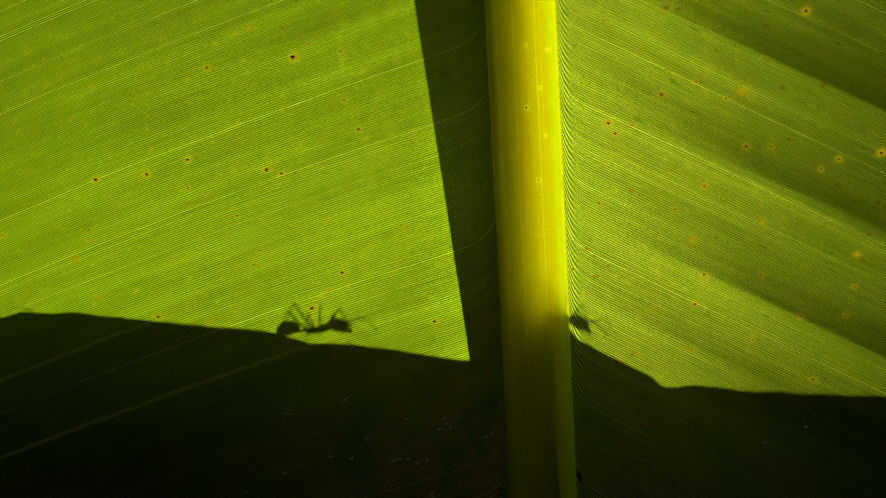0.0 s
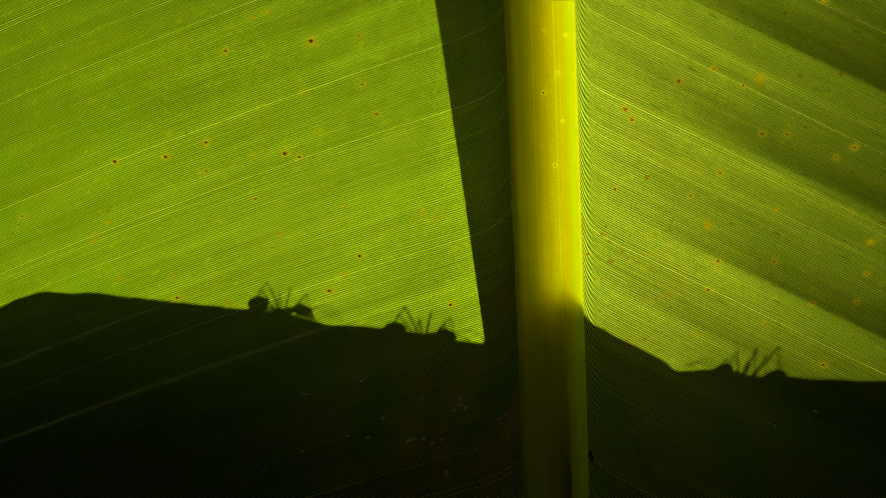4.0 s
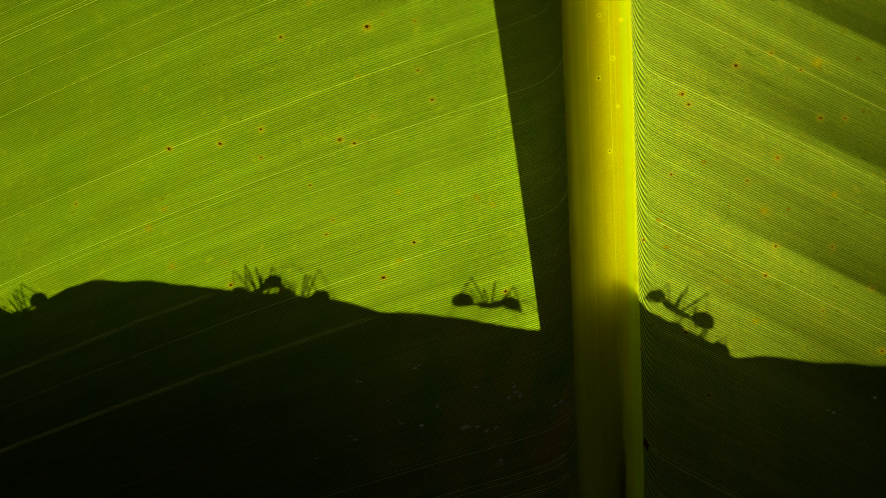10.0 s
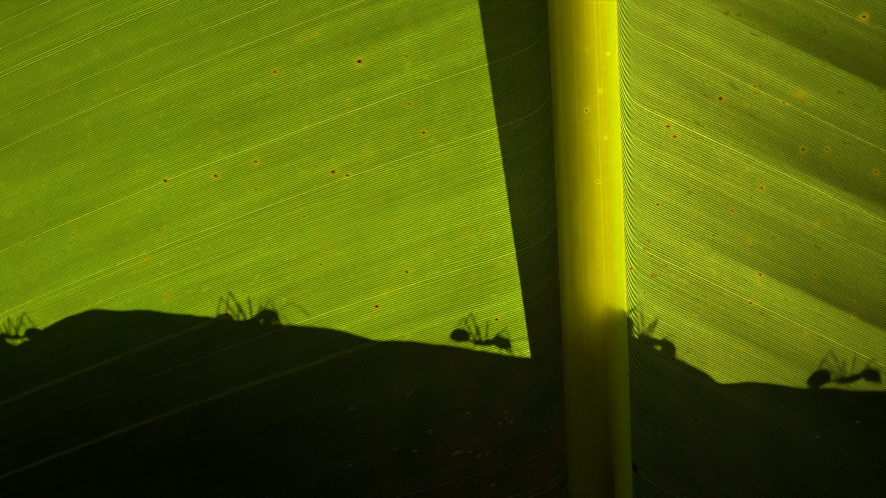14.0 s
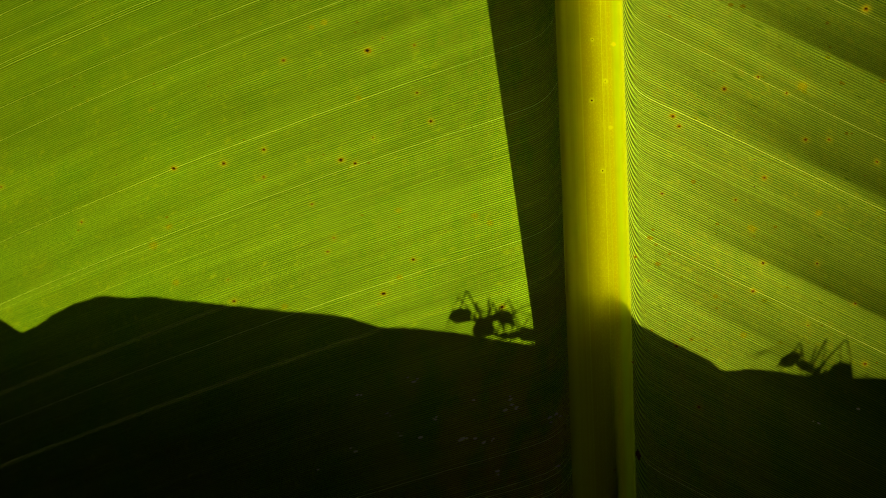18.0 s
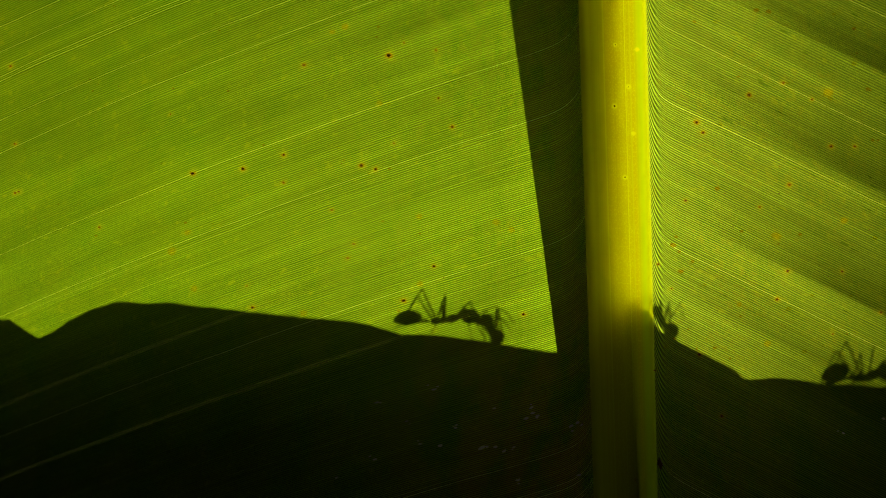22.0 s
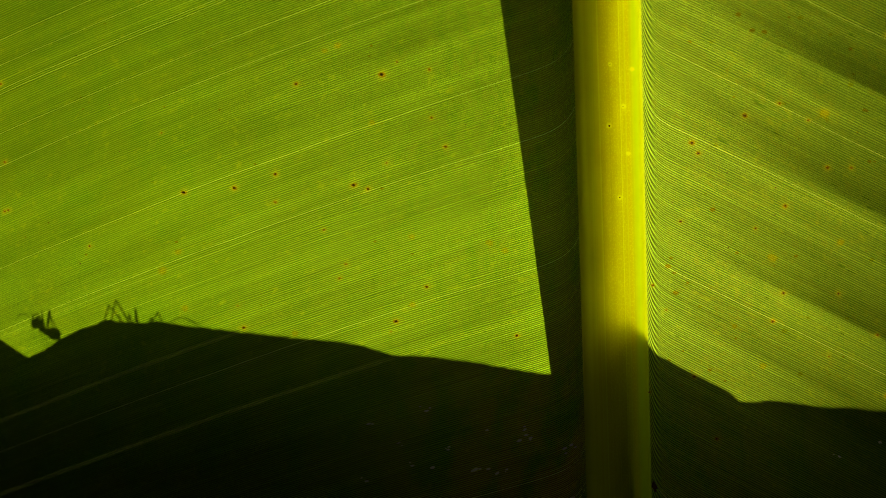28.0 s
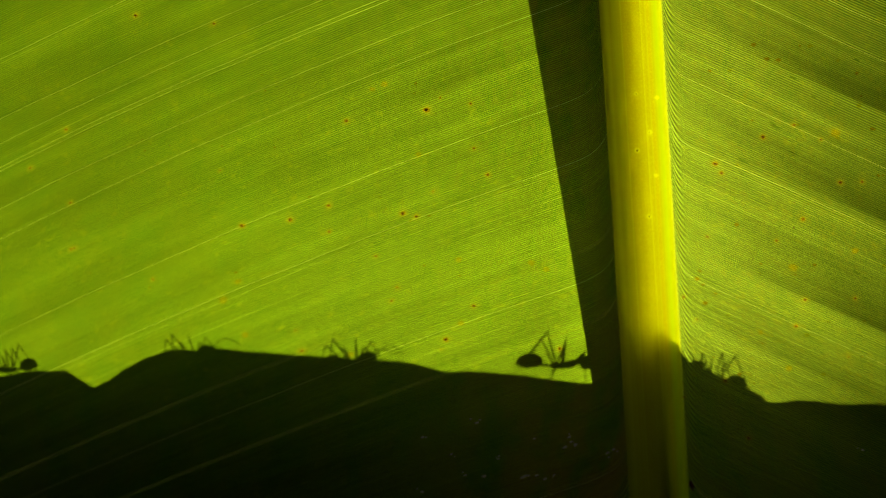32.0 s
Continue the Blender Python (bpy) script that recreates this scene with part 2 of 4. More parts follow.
def rib_material():
    """Juicy translucent flesh of the midrib with lengthwise fibres."""
    n = Nodes("midrib_flesh")
    co = n.tree.nodes.new("ShaderNodeTexCoord")
    sep = n.tree.nodes.new("ShaderNodeSeparateXYZ")
    n.tree.links.new(co.outputs["Object"], sep.inputs[0])
    across = n.math("MULTIPLY_ADD", sep.outputs[2], 0.053, sep.outputs[0])
    fine = n.noise(n.combine(n.math("MULTIPLY", across, 3600.0), 0.0, n.math("MULTIPLY", sep.outputs[2], 14.0)), 1.0, 2.0)
    broad = n.noise(n.combine(n.math("MULTIPLY", across, 900.0), 0.0, n.math("MULTIPLY", sep.outputs[2], 5.0)), 1.0, 1.0)
    speck = n.noise(n.combine(n.math("MULTIPLY", across, 5600.0), 0.0, n.math("MULTIPLY", sep.outputs[2], 3400.0)), 1.0, 2.0)
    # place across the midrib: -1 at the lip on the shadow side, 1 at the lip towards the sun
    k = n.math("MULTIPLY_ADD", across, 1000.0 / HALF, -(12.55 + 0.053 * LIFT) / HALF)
    # the tones graded by k hold tissue colour and painted brightness of the sunlight
    heart = n.math("MULTIPLY", n.ramp(k, -0.62, -0.15), n.ramp(k, 0.55, 0.78, 1.0, 0.0))
    ridge = n.noise(n.combine(n.math("MULTIPLY", across, 4300.0), 4.0, n.math("MULTIPLY", sep.outputs[2], 3.0)), 1.0, 0.0)
    ridge = n.math("MULTIPLY", n.ramp(ridge, 0.58, 0.72), n.ramp(k, -0.6, -0.3))
    tone = n.mix(n.ramp(fine, 0.34, 0.66), (0.84, 0.765, 0.020, 1), (0.91, 0.87, 0.03, 1))
    tone = n.mix(n.ramp(broad, 0.4, 0.65, 0.0, 0.3), tone, (0.87, 0.78, 0.016, 1))
    tone = n.mix(n.math("MULTIPLY", heart, 0.75), tone, (0.74, 0.63, 0.009, 1))
    tone = n.mix(n.math("MULTIPLY", heart, n.ramp(speck, 0.5, 0.62, 0.0, 0.45)), tone, (0.94, 0.905, 0.035, 1))
    tone = n.mix(n.math("MULTIPLY", ridge, 0.75), tone, (0.968, 0.955, 0.06, 1))
    furrow = n.noise(n.combine(n.math("MULTIPLY", across, 3900.0), 9.0, n.math("MULTIPLY", sep.outputs[2], 4.0)), 1.0, 0.0)
    furrow = n.math("MULTIPLY", n.ramp(furrow, 0.6, 0.74), n.ramp(k, -0.5, -0.2))
    tone = n.mix(n.math("MULTIPLY", furrow, 0.5), tone, (0.70, 0.62, 0.010, 1))
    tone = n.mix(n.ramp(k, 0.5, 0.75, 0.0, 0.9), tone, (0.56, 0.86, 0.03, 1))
    valley = n.math("MULTIPLY", n.ramp(k, -0.82, -0.66), n.ramp(k, -0.52, -0.38, 1.0, 0.0))
    tone = n.mix(n.math("MULTIPLY", valley, 0.25), tone, (0.86, 0.79, 0.015, 1))
    # paler towards the lip: light lost on the shadow side, painted back in
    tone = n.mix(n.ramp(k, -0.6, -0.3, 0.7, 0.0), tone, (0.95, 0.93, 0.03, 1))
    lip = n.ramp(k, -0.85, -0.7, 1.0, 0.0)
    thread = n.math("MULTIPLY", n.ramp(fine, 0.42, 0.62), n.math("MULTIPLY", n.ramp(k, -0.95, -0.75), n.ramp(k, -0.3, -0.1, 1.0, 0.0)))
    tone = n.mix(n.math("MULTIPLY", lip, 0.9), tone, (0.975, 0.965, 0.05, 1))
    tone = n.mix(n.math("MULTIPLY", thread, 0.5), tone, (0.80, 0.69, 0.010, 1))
    # the lip's outer edge darkens, a soft shade gradient put into the colour
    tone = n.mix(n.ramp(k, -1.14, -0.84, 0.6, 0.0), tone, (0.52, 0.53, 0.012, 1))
    halo = n.tree.nodes.new("ShaderNodeAttribute")
    halo.attribute_name = "thin"
    tone = n.mix(n.ramp(halo.outputs["Fac"], 0.25, 0.7, 0.0, 0.8), tone, (0.985, 0.94, 0.06, 1))
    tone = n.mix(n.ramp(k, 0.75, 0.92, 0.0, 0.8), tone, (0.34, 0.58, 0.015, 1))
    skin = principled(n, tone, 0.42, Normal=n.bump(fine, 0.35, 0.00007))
    skin.inputs["Subsurface Weight"].default_value = 1.0
    skin.inputs["Subsurface Radius"].default_value = (0.94, 1.0, 0.08)
    depth = n.math("MULTIPLY_ADD", halo.outputs["Fac"], 1.0, n.math("MULTIPLY_ADD", lip, 0.5, n.ramp(fine, 0.3, 0.7, 0.85, 1.12)))
    n.plug(skin, "Subsurface Scale", n.math("MULTIPLY", depth, 0.0158))
    skin.inputs["Specular IOR Level"].default_value = 0.2
    return n.done(skin.outputs[0])


def plain_material(name, a, b, rough, scale, bump=0.3, distance=0.0002):
    n = Nodes(name)
    co = n.tree.nodes.new("ShaderNodeTexCoord")
    big = n.noise(co.outputs["Object"], scale, 4.0)
    small = n.noise(co.outputs["Object"], scale * 9.0, 3.0)
    mixed = n.math("ADD", n.math("MULTIPLY", big, 0.65), n.math("MULTIPLY", small, 0.35))
    tone = n.mix(n.ramp(mixed, 0.35, 0.65), a, b)
    skin = principled(n, tone, n.ramp(small, 0.3, 0.7, rough - 0.08, rough + 0.08), Normal=n.bump(mixed, bump, distance))
    return n.done(skin.outputs[0])


def stain_material(name, skin_color, tint):
    """A thin see-through stain that tints the light of the blade under it."""
    n = Nodes(name)
    co = n.tree.nodes.new("ShaderNodeTexCoord")
    skin = principled(n, skin_color, 0.6)
    clear = n.tree.nodes.new("ShaderNodeBsdfTransparent")
    n.plug(clear, "Color", n.mix(n.ramp(n.noise(co.outputs["Object"], 3500.0, 3.0), 0.35, 0.65), tint, tuple(0.8 * c + 0.2 for c in tint)))
    both = n.tree.nodes.new("ShaderNodeAddShader")
    n.tree.links.new(clear.outputs[0], both.inputs[0])
    n.tree.links.new(skin.outputs[0], both.inputs[1])
    return n.done(both.outputs[0])


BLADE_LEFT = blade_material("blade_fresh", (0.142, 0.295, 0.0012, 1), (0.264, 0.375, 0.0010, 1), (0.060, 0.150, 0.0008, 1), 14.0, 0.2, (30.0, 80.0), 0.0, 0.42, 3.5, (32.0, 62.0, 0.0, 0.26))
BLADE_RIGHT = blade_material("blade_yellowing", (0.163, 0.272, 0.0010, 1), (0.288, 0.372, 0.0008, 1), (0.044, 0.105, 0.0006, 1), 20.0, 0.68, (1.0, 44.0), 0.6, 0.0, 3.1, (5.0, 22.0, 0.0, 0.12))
RIB = rib_material()
VEIN = stain_material("vein_ridge", (0.18, 0.155, 0.065, 1), (0.97, 0.95, 0.7, 1))
CORE = plain_material("dead_spot", (0.06, 0.02, 0.006, 1), (0.17, 0.055, 0.014, 1), 0.8, 3000.0)
HALO = stain_material("spot_halo", (0.10, 0.045, 0.004, 1), (1.0, 0.60, 0.06, 1))
PATCH = stain_material("pale_blotch", (0.16, 0.12, 0.01, 1), (1.0, 0.86, 0.2, 1))
STREAK = stain_material("dark_streak", (0.010, 0.022, 0.003, 1), (0.42, 0.55, 0.25, 1))
SCAR = plain_material("dry_scar", (0.70, 0.62, 0.46, 1), (0.88, 0.80, 0.62, 1), 0.8, 2500.0)
DRY = plain_material("old_leaf", (0.028, 0.040, 0.010, 1), (0.06, 0.045, 0.016, 1), 0.6, 60.0, distance=0.001)
SHELL = plain_material("ant_shell", (0.10, 0.032, 0.012, 1), (0.16, 0.055, 0.02, 1), 0.34, 900.0, bump=0.15, distance=0.00003)
LIMB = plain_material("ant_limb", (0.08, 0.026, 0.010, 1), (0.12, 0.042, 0.016, 1), 0.4, 1500.0, bump=0.1, distance=0.00002)
EYE = plain_material("ant_eye", (0.006, 0.005, 0.004, 1), (0.012, 0.010, 0.008, 1), 0.15, 2000.0, bump=0.05, distance=0.00001)
BLOCKER = plain_material("blocker_green", (0.030, 0.046, 0.012, 1), (0.065, 0.10, 0.026, 1), 0.8, 9.0, bump=0.8, distance=0.02)
SOIL = plain_material("soil", (0.028, 0.020, 0.012, 1), (0.065, 0.048, 0.028, 1), 0.9, 14.0, bump=0.8, distance=0.01)


# ---- shape of the leaf ----
def rib_x(z):
    """The midrib's middle line."""
    return 12.55 - 0.053 * z


RIGHT_FOLD, LEFT_FOLD = 16.3, 18.6             # spacing of the blade's pleats


def drop_right(u):
    return 0.49 * u + 3.6 * (1 - np.exp(-u / 0.75))


def drop_left(u):
    return 0.30 * u + 0.0007 * u * u + 2.6 * (1 - np.exp(-u / 1.5))


def pleat(s, start, period, slope):
    total = 0.0
    round_off = 1.0 + 2.2 * np.exp(-((s - start - period) / 6.0) ** 2)         # the second fold is the roundest
    for shift in (-0.36, -0.24, -0.12, 0.0, 0.12, 0.24, 0.36):
        q = np.mod(s + shift * round_off - start, period)
        total = total + q - q * q / period
    return slope * total / 7.0


def blade_right(s, u):
    z = s - drop_right(u)
    x = rib_x(z) + EDGE + u
    grow = np.clip((u - 1) / 26.0, 0, 1)
    y = 1.94 * np.exp(-u / 8.0) + 0.3 - 0.05 * np.minimum(u, 40) + grow * np.clip((s + 6.4) / 12, 0.0, 1) * pleat(s, 9.3, RIGHT_FOLD, 0.72)
    return x, y, z


def blade_left(s, u):
    z = s - drop_left(u)
    x = rib_x(z) - LIP - u
    grow = np.clip((u - 10) / 30.0, 0, 1)
    curl = 0.0014 * np.maximum(u - 34, 0) ** 2 * np.clip((26 - z) / 40.0, 0, 1)
    y = 0.5 * np.exp(-u / 4.0) - 0.5 + np.minimum(curl, 14) + grow * pleat(s, 1.5, LEFT_FOLD, 0.12)
    return x, y, z


def blade_depth(x, z):
    """Depth of the blade at a place, for things that lie on it."""
    u = x - rib_x(z) - EDGE
    if u > 0:
        return float(blade_right(z + drop_right(u), u)[1])
    u = rib_x(z) - LIP - x
    if u > 0:
        return float(blade_left(z + drop_left(u), u)[1])
    return rib_front(max(-1.0, (x - rib_x(z)) / HALF))


def rib_front(k):
    """Depth of the channel in the midrib's front; k from -1 to 1 across it."""
    return 0.35 + 0.9 * (k + 1) + 2.4 * (1 - k * k) ** 2 + 0.5 * (1 - k * k)


# ---- mesh helpers ----
def to_world(co):
    co = np.asarray(co, float) * MM
    co[..., 2] += LIFT * MM
    return co


def grid_mesh(name, co, material, uv=None, flip=False):
    """A sheet from a grid of places (rows, columns, 3) in metres."""
    r, c = co.shape[:2]
    idx = np.arange(r * c).reshape(r, c)
    quads = np.stack([idx[:-1, :-1], idx[1:, :-1], idx[1:, 1:], idx[:-1, 1:]], -1).reshape(-1, 4)
    if flip:
        quads = quads[:, ::-1]
    me = bpy.data.meshes.new(name)
    me.from_pydata(co.reshape(-1, 3).tolist(), [], quads.tolist())
    if uv is not None:
        layer = me.uv_layers.new(name="vein")
        layer.data.foreach_set("uv", uv.reshape(-1, 2)[quads.reshape(-1)].astype(np.float32).ravel())
    me.polygons.foreach_set("use_smooth", np.ones(len(quads), bool))
    me.materials.append(material)
    return me


def part(name, data, material, parent, label=""):
    """Links a bmesh or a mesh as one object under a thing or a part."""
    if isinstance(data, bmesh.types.BMesh):
        me = bpy.data.meshes.new(name)
        data.to_mesh(me)
        data.free()
    else:
        me = data
    if not me.materials:
        me.materials.append(material)
    ob = new(name, me)
    ob.parent = parent
    return tagged(ob, label)


def smooth(bm):
    for f in bm.faces:
        f.smooth = True
    return bm


def rings(bm, centres, radii, sides=8, squash=1.0, up=Vector((0, 0, 1))):
    """A closed body through rings: centres along it, a radius at each."""
    pts = [Vector(c) for c in centres]
    loops = []
    for n, c in enumerate(pts):
        ahead = (pts[min(n + 1, len(pts) - 1)] - pts[max(n - 1, 0)]).normalized()
        side = ahead.cross(up)
        side = side.normalized() if side.length > 1e-6 else Vector((0, 1, 0))
        top = side.cross(ahead)
        loops.append([bm.verts.new(c + radii[n] * (side * math.cos(a) * squash + top * math.sin(a)))
                      for a in (2 * math.pi * k / sides for k in range(sides))])
    for a, b in zip(loops, loops[1:]):
        for k in range(sides):
            bm.faces.new((a[k], a[(k + 1) % sides], b[(k + 1) % sides], b[k]))
    bm.faces.new(loops[0][::-1])
    bm.faces.new(loops[-1])
    return smooth(bm)


# ---- ground ----
def build_ground():
    bm = bmesh.new()
    radii = [0.0, 0.1, 0.2, 0.35, 0.6, 1.0, 2, 5, 12, 30, 80, 250, 800, 2500]
    loops = []
    for r in radii[1:]:
        loop = []
        for k in range(40):
            a = 2 * math.pi * k / 40
            h = 0.006 * noise.noise(Vector((r * math.cos(a) * 6, r * math.sin(a) * 6, 0))) * min(1, r * 2)
            loop.append(bm.verts.new((r * math.cos(a), r * math.sin(a), h)))
        loops.append(loop)
    mid = bm.verts.new((0, 0, 0))
    for k in range(40):
        bm.faces.new((mid, loops[0][k], loops[0][(k + 1) % 40]))
    for a, b in zip(loops, loops[1:]):
        for k in range(40):
            bm.faces.new((a[k], b[k], b[(k + 1) % 40], a[(k + 1) % 40]))
    me = bpy.data.meshes.new("ground")
    smooth(bm).to_mesh(me)
    bm.free()
    me.materials.append(SOIL)
    return tagged(new("ground", me), "bare dark brown soil under the plant", "ground", kind="structure")


build_ground()


def build_blocker():
    """An unseen dark green shell behind and above the camera, added to block sky light."""
    rows = []
    for k in range(25):
        lift = radians(-4 + 84 * k / 24)
        row = []
        for j in range(61):
            turn = math.pi / 2 + azimuth + radians(238 * (j / 60 - 0.5))
            d = 0.62 + 0.10 * noise.noise(Vector((math.cos(turn) * 4, math.sin(turn) * 4, lift * 5)))
            row.append((d * math.cos(lift) * math.cos(turn + math.pi - 2 * azimuth), d * math.cos(lift) * math.sin(turn + math.pi - 2 * azimuth), d * math.sin(lift)))
        rows.append(row)
    co = np.array(rows)
    me = grid_mesh("light_blocker", co, BLOCKER)
    return tagged(new("light_blocker", me), "unseen dark green shell behind and above the camera, added to block sky light", "foliage", kind="structure")


build_blocker()


# ---- the large leaf ----
SPOTS_A = [(-20.2, 25.9, 0.3), (-32.0, 24.6, 0.2), (-48.0, 9.5, 0.25), (-40.8, 10.2, 0.25), (-35.0, 12.2, 0.2), (-35.1, 8.3, 0.15), (-24.1, 10.8,
    0.25), (-22.1, 10.3, 0.2), (-28.3, 4.5, 0.15), (-11.4, 16.2, 0.2), (-13.3, 20.1, 0.15), (-13.7, 26.6, 0.15), (-51.0, 17.8, 0.1), (-61.7, 1.7,
    0.15), (-18.1, 27.6, 0.1), (-19.5, 13.9, 0.1), (-13.9, -3.3, 0.2), (-18.2, -8.3, 0.25), (-39.8, -9.6, 0.2), (-25.2, -0.3, 0.15), (-26.1, -2.3,
    0.15), (-40.6, -6.5, 0.1), (-1.2, -10.0, 0.2), (-18.9, -9.8, 0.1), (-73.5, 13.5, 0.15), (-73.8, 6.5, 0.15), (-62.3, 40.7, 0.2), (-73.7, 24.4,
    0.15), (-73.3, 6.7, 0.15), (-79.3, 18.8, 0.15), (-50.9, 39.2, 0.15)]
SPOTS_B = [(47.4, 31.2, 0.25), (29.0, 20.6, 0.25), (22.1, 16.9, 0.25), (23.0, 15.5, 0.2), (33.5, 22.2, 0.15), (40.2, 13.7, 0.2), (43.4, 13.7, 0.15),
    (52.3, 12.0, 0.2), (50.0, 10.7, 0.15), (57.7, 12.8, 0.25), (34.9, 8.5, 0.2), (31.1, 5.4, 0.15), (21.0, 6.2, 0.15), (37.4, 20.0, 0.15), (35.1,
    -3.4, 0.2), (34.0, -7.4, 0.2), (42.6, -3.4, 0.15), (54.9, -4.9, 0.15), (53.9, -8.8, 0.15), (49.9, -17.6, 0.2), (23.6, -15.4, 0.2), (17.6, -2.7,
    0.15), (19.5, -6.1, 0.1), (27.0, -24.2, 0.2), (17.6, -17.8, 0.15), (41.8, -12.2, 0.1), (48.0, -9.0, 0.15)]
PATCHES = [(-21.5, 19.4, 0.15), (-26.2, 29.8, 0.2), (-28.0, 29.1, 0.15), (-16.0, 3.7, 0.2), (-5.2, 3.0, 0.2), (-3.1, 2.0, 0.2), (-49.0, 1.1, 0.2),
    (33.5, 1.4, 0.3), (42.6, 3.7, 0.2), (39.5, 21.0, 0.3), (-15.9, -5.9, 0.2), (-51.4, -1.6, 0.25), (-32.5, -10.3, 0.2), (-48.2, -7.0, 0.2), (28.8,
    -8.2, 0.15), (32.9, -13.7, 0.2), (15.7, -33.9, 0.15), (55.1, -0.6, 0.25)]
FLECKS = [(-14.7, -20.5, 0.16), (-13.8, -21.1, 0.31), (-5.2, -23.7, 0.23), (0.1, -23.5, 0.31), (0.3, -24.3, 0.31), (1, -24.7, 0.35), (-0.6,
    -25.1, 0.35), (-10.6, -26.3, 0.2), (-10.7, -26.7, 0.23), (-17.8, -25.9, 0.23), (5.8, -26.1, 0.35), (6.7, -25.6, 0.35), (6, -26.8, 0.23),
    (-15.8, -29.2, 0.27), (-12.9, -29.4, 0.39), (-6.9, -29.6, 0.47), (-4.9, -29.4, 0.31), (-2.3, -29.4, 0.23), (-3.7, -30, 0.35), (-1.7, -34.3,
    0.35), (7.1, -33.3, 0.31), (-22, -23.2, 0.31), (-28, -34.6, 0.23), (-22.4, -31.7, 0.31), (49.2, -24.1, 0.31), (43.8, -26.3, 0.23)]
PITS = [(13.0, 21.6, 0.15), (11.2, 19.0, 0.2), (12.9, 9.3, 0.15), (11.1, 27.2, 0.1), (13.8, 15.3, 0.1), (13.9, 26.6, 0.1)]

leaf = tagged(new("banana_leaf"), "large green banana leaf glowing against the sun, flecked with brown spots", "leaf")
leaf.location = (rib_x(-LIFT) * MM, 0, 0)


def under_leaf(name, data, material, label="", parent=None):
    ob = part(name, data, material, parent or leaf, label)
    if parent is None:
        ob.matrix_parent_inverse = Matrix.Translation(leaf.location).inverted()
    return ob


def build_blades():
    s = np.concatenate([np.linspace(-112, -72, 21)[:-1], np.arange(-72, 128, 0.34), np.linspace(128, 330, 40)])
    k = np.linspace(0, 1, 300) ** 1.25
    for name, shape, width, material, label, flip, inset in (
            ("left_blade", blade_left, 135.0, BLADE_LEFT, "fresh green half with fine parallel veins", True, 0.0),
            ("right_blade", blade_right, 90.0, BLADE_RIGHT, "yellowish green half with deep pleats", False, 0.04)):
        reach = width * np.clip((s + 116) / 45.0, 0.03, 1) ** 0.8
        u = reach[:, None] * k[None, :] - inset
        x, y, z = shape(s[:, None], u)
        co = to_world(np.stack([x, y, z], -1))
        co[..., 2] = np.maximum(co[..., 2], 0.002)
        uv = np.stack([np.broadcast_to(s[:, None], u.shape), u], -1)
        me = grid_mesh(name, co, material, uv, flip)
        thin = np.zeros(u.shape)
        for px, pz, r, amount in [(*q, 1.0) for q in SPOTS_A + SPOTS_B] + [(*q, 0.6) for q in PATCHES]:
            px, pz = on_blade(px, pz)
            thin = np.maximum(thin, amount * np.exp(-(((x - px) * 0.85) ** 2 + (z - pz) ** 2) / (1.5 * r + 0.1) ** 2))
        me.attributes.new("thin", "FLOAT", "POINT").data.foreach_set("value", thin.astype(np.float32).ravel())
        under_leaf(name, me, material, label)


def build_midrib():
    """A channel in front, a deep keel behind that grows towards the stalk."""
    z = np.concatenate([np.linspace(-116, -40, 30)[:-1], np.arange(-40, 70, 0.28), np.linspace(70, 330, 100)])
    front = np.linspace(-1, 1, 39)
    out = []
    for h in z:
        deep = max(2.2, min(12.5, 5.7 + 0.080 * h))
        half = HALF * min(1.0, 0.25 + (h + 118) / 40)
        cx, cy, wide = -0.36 * half, deep + 0.3, 0.76 * half
        ring = [(k * half * (EDGE if k > 0 else LIP) / HALF, rib_front(k)) for k in front]
        ring += [(k * half * EDGE / HALF, rib_front(k) + t) for k, t in ((1.0, 0.35), (0.98, 0.8), (0.9, 1.6), (0.8, 2.6), (0.68, 3.5), (0.56, 4.5))]
        first = math.asin(max(-0.9, min(0.2, (7.4 - cy) / deep)))
        last = math.pi + 0.42
        for a in np.linspace(first, last, 24):
            ring.append((cx + wide * math.cos(a), cy + deep * math.sin(a)))
        ring += [(-1.09 * half, 0.3 * deep + 0.9), (-1.13 * half, 1.1)]
        out.append([(rib_x(h) + px, py, h) for px, py in ring])
    co = to_world(np.array(out))
    co = np.concatenate([co, co[:, :1]], 1)
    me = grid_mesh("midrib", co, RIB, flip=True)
    bm = bmesh.new()
    bm.from_mesh(me)
    bmesh.ops.remove_doubles(bm, verts=bm.verts, dist=1e-6)
    bmesh.ops.holes_fill(bm, edges=[e for e in bm.edges if e.is_boundary], sides=0)
    bmesh.ops.recalc_face_normals(bm, faces=bm.faces)
    bm.to_mesh(me)
    bm.free()
    where = np.empty(len(me.vertices) * 3)
    me.vertices.foreach_get("co", where)
    where = where.reshape(-1, 3) / MM
    ring = np.zeros(len(where))
    for px, pz, r in PITS:
        px, pz = on_blade(px, pz)
        near = np.exp(-((where[:, 0] - px) ** 2 + (where[:, 2] - LIFT - pz) ** 2) / (1.2 * r + 0.24) ** 2)
        ring = np.maximum(ring, near * (where[:, 1] < 5.2))
    me.attributes.new("thin", "FLOAT", "POINT").data.foreach_set("value", ring.astype(np.float32))
    return under_leaf("midrib", me, RIB, "thick juicy yellow-green midrib with a channel")


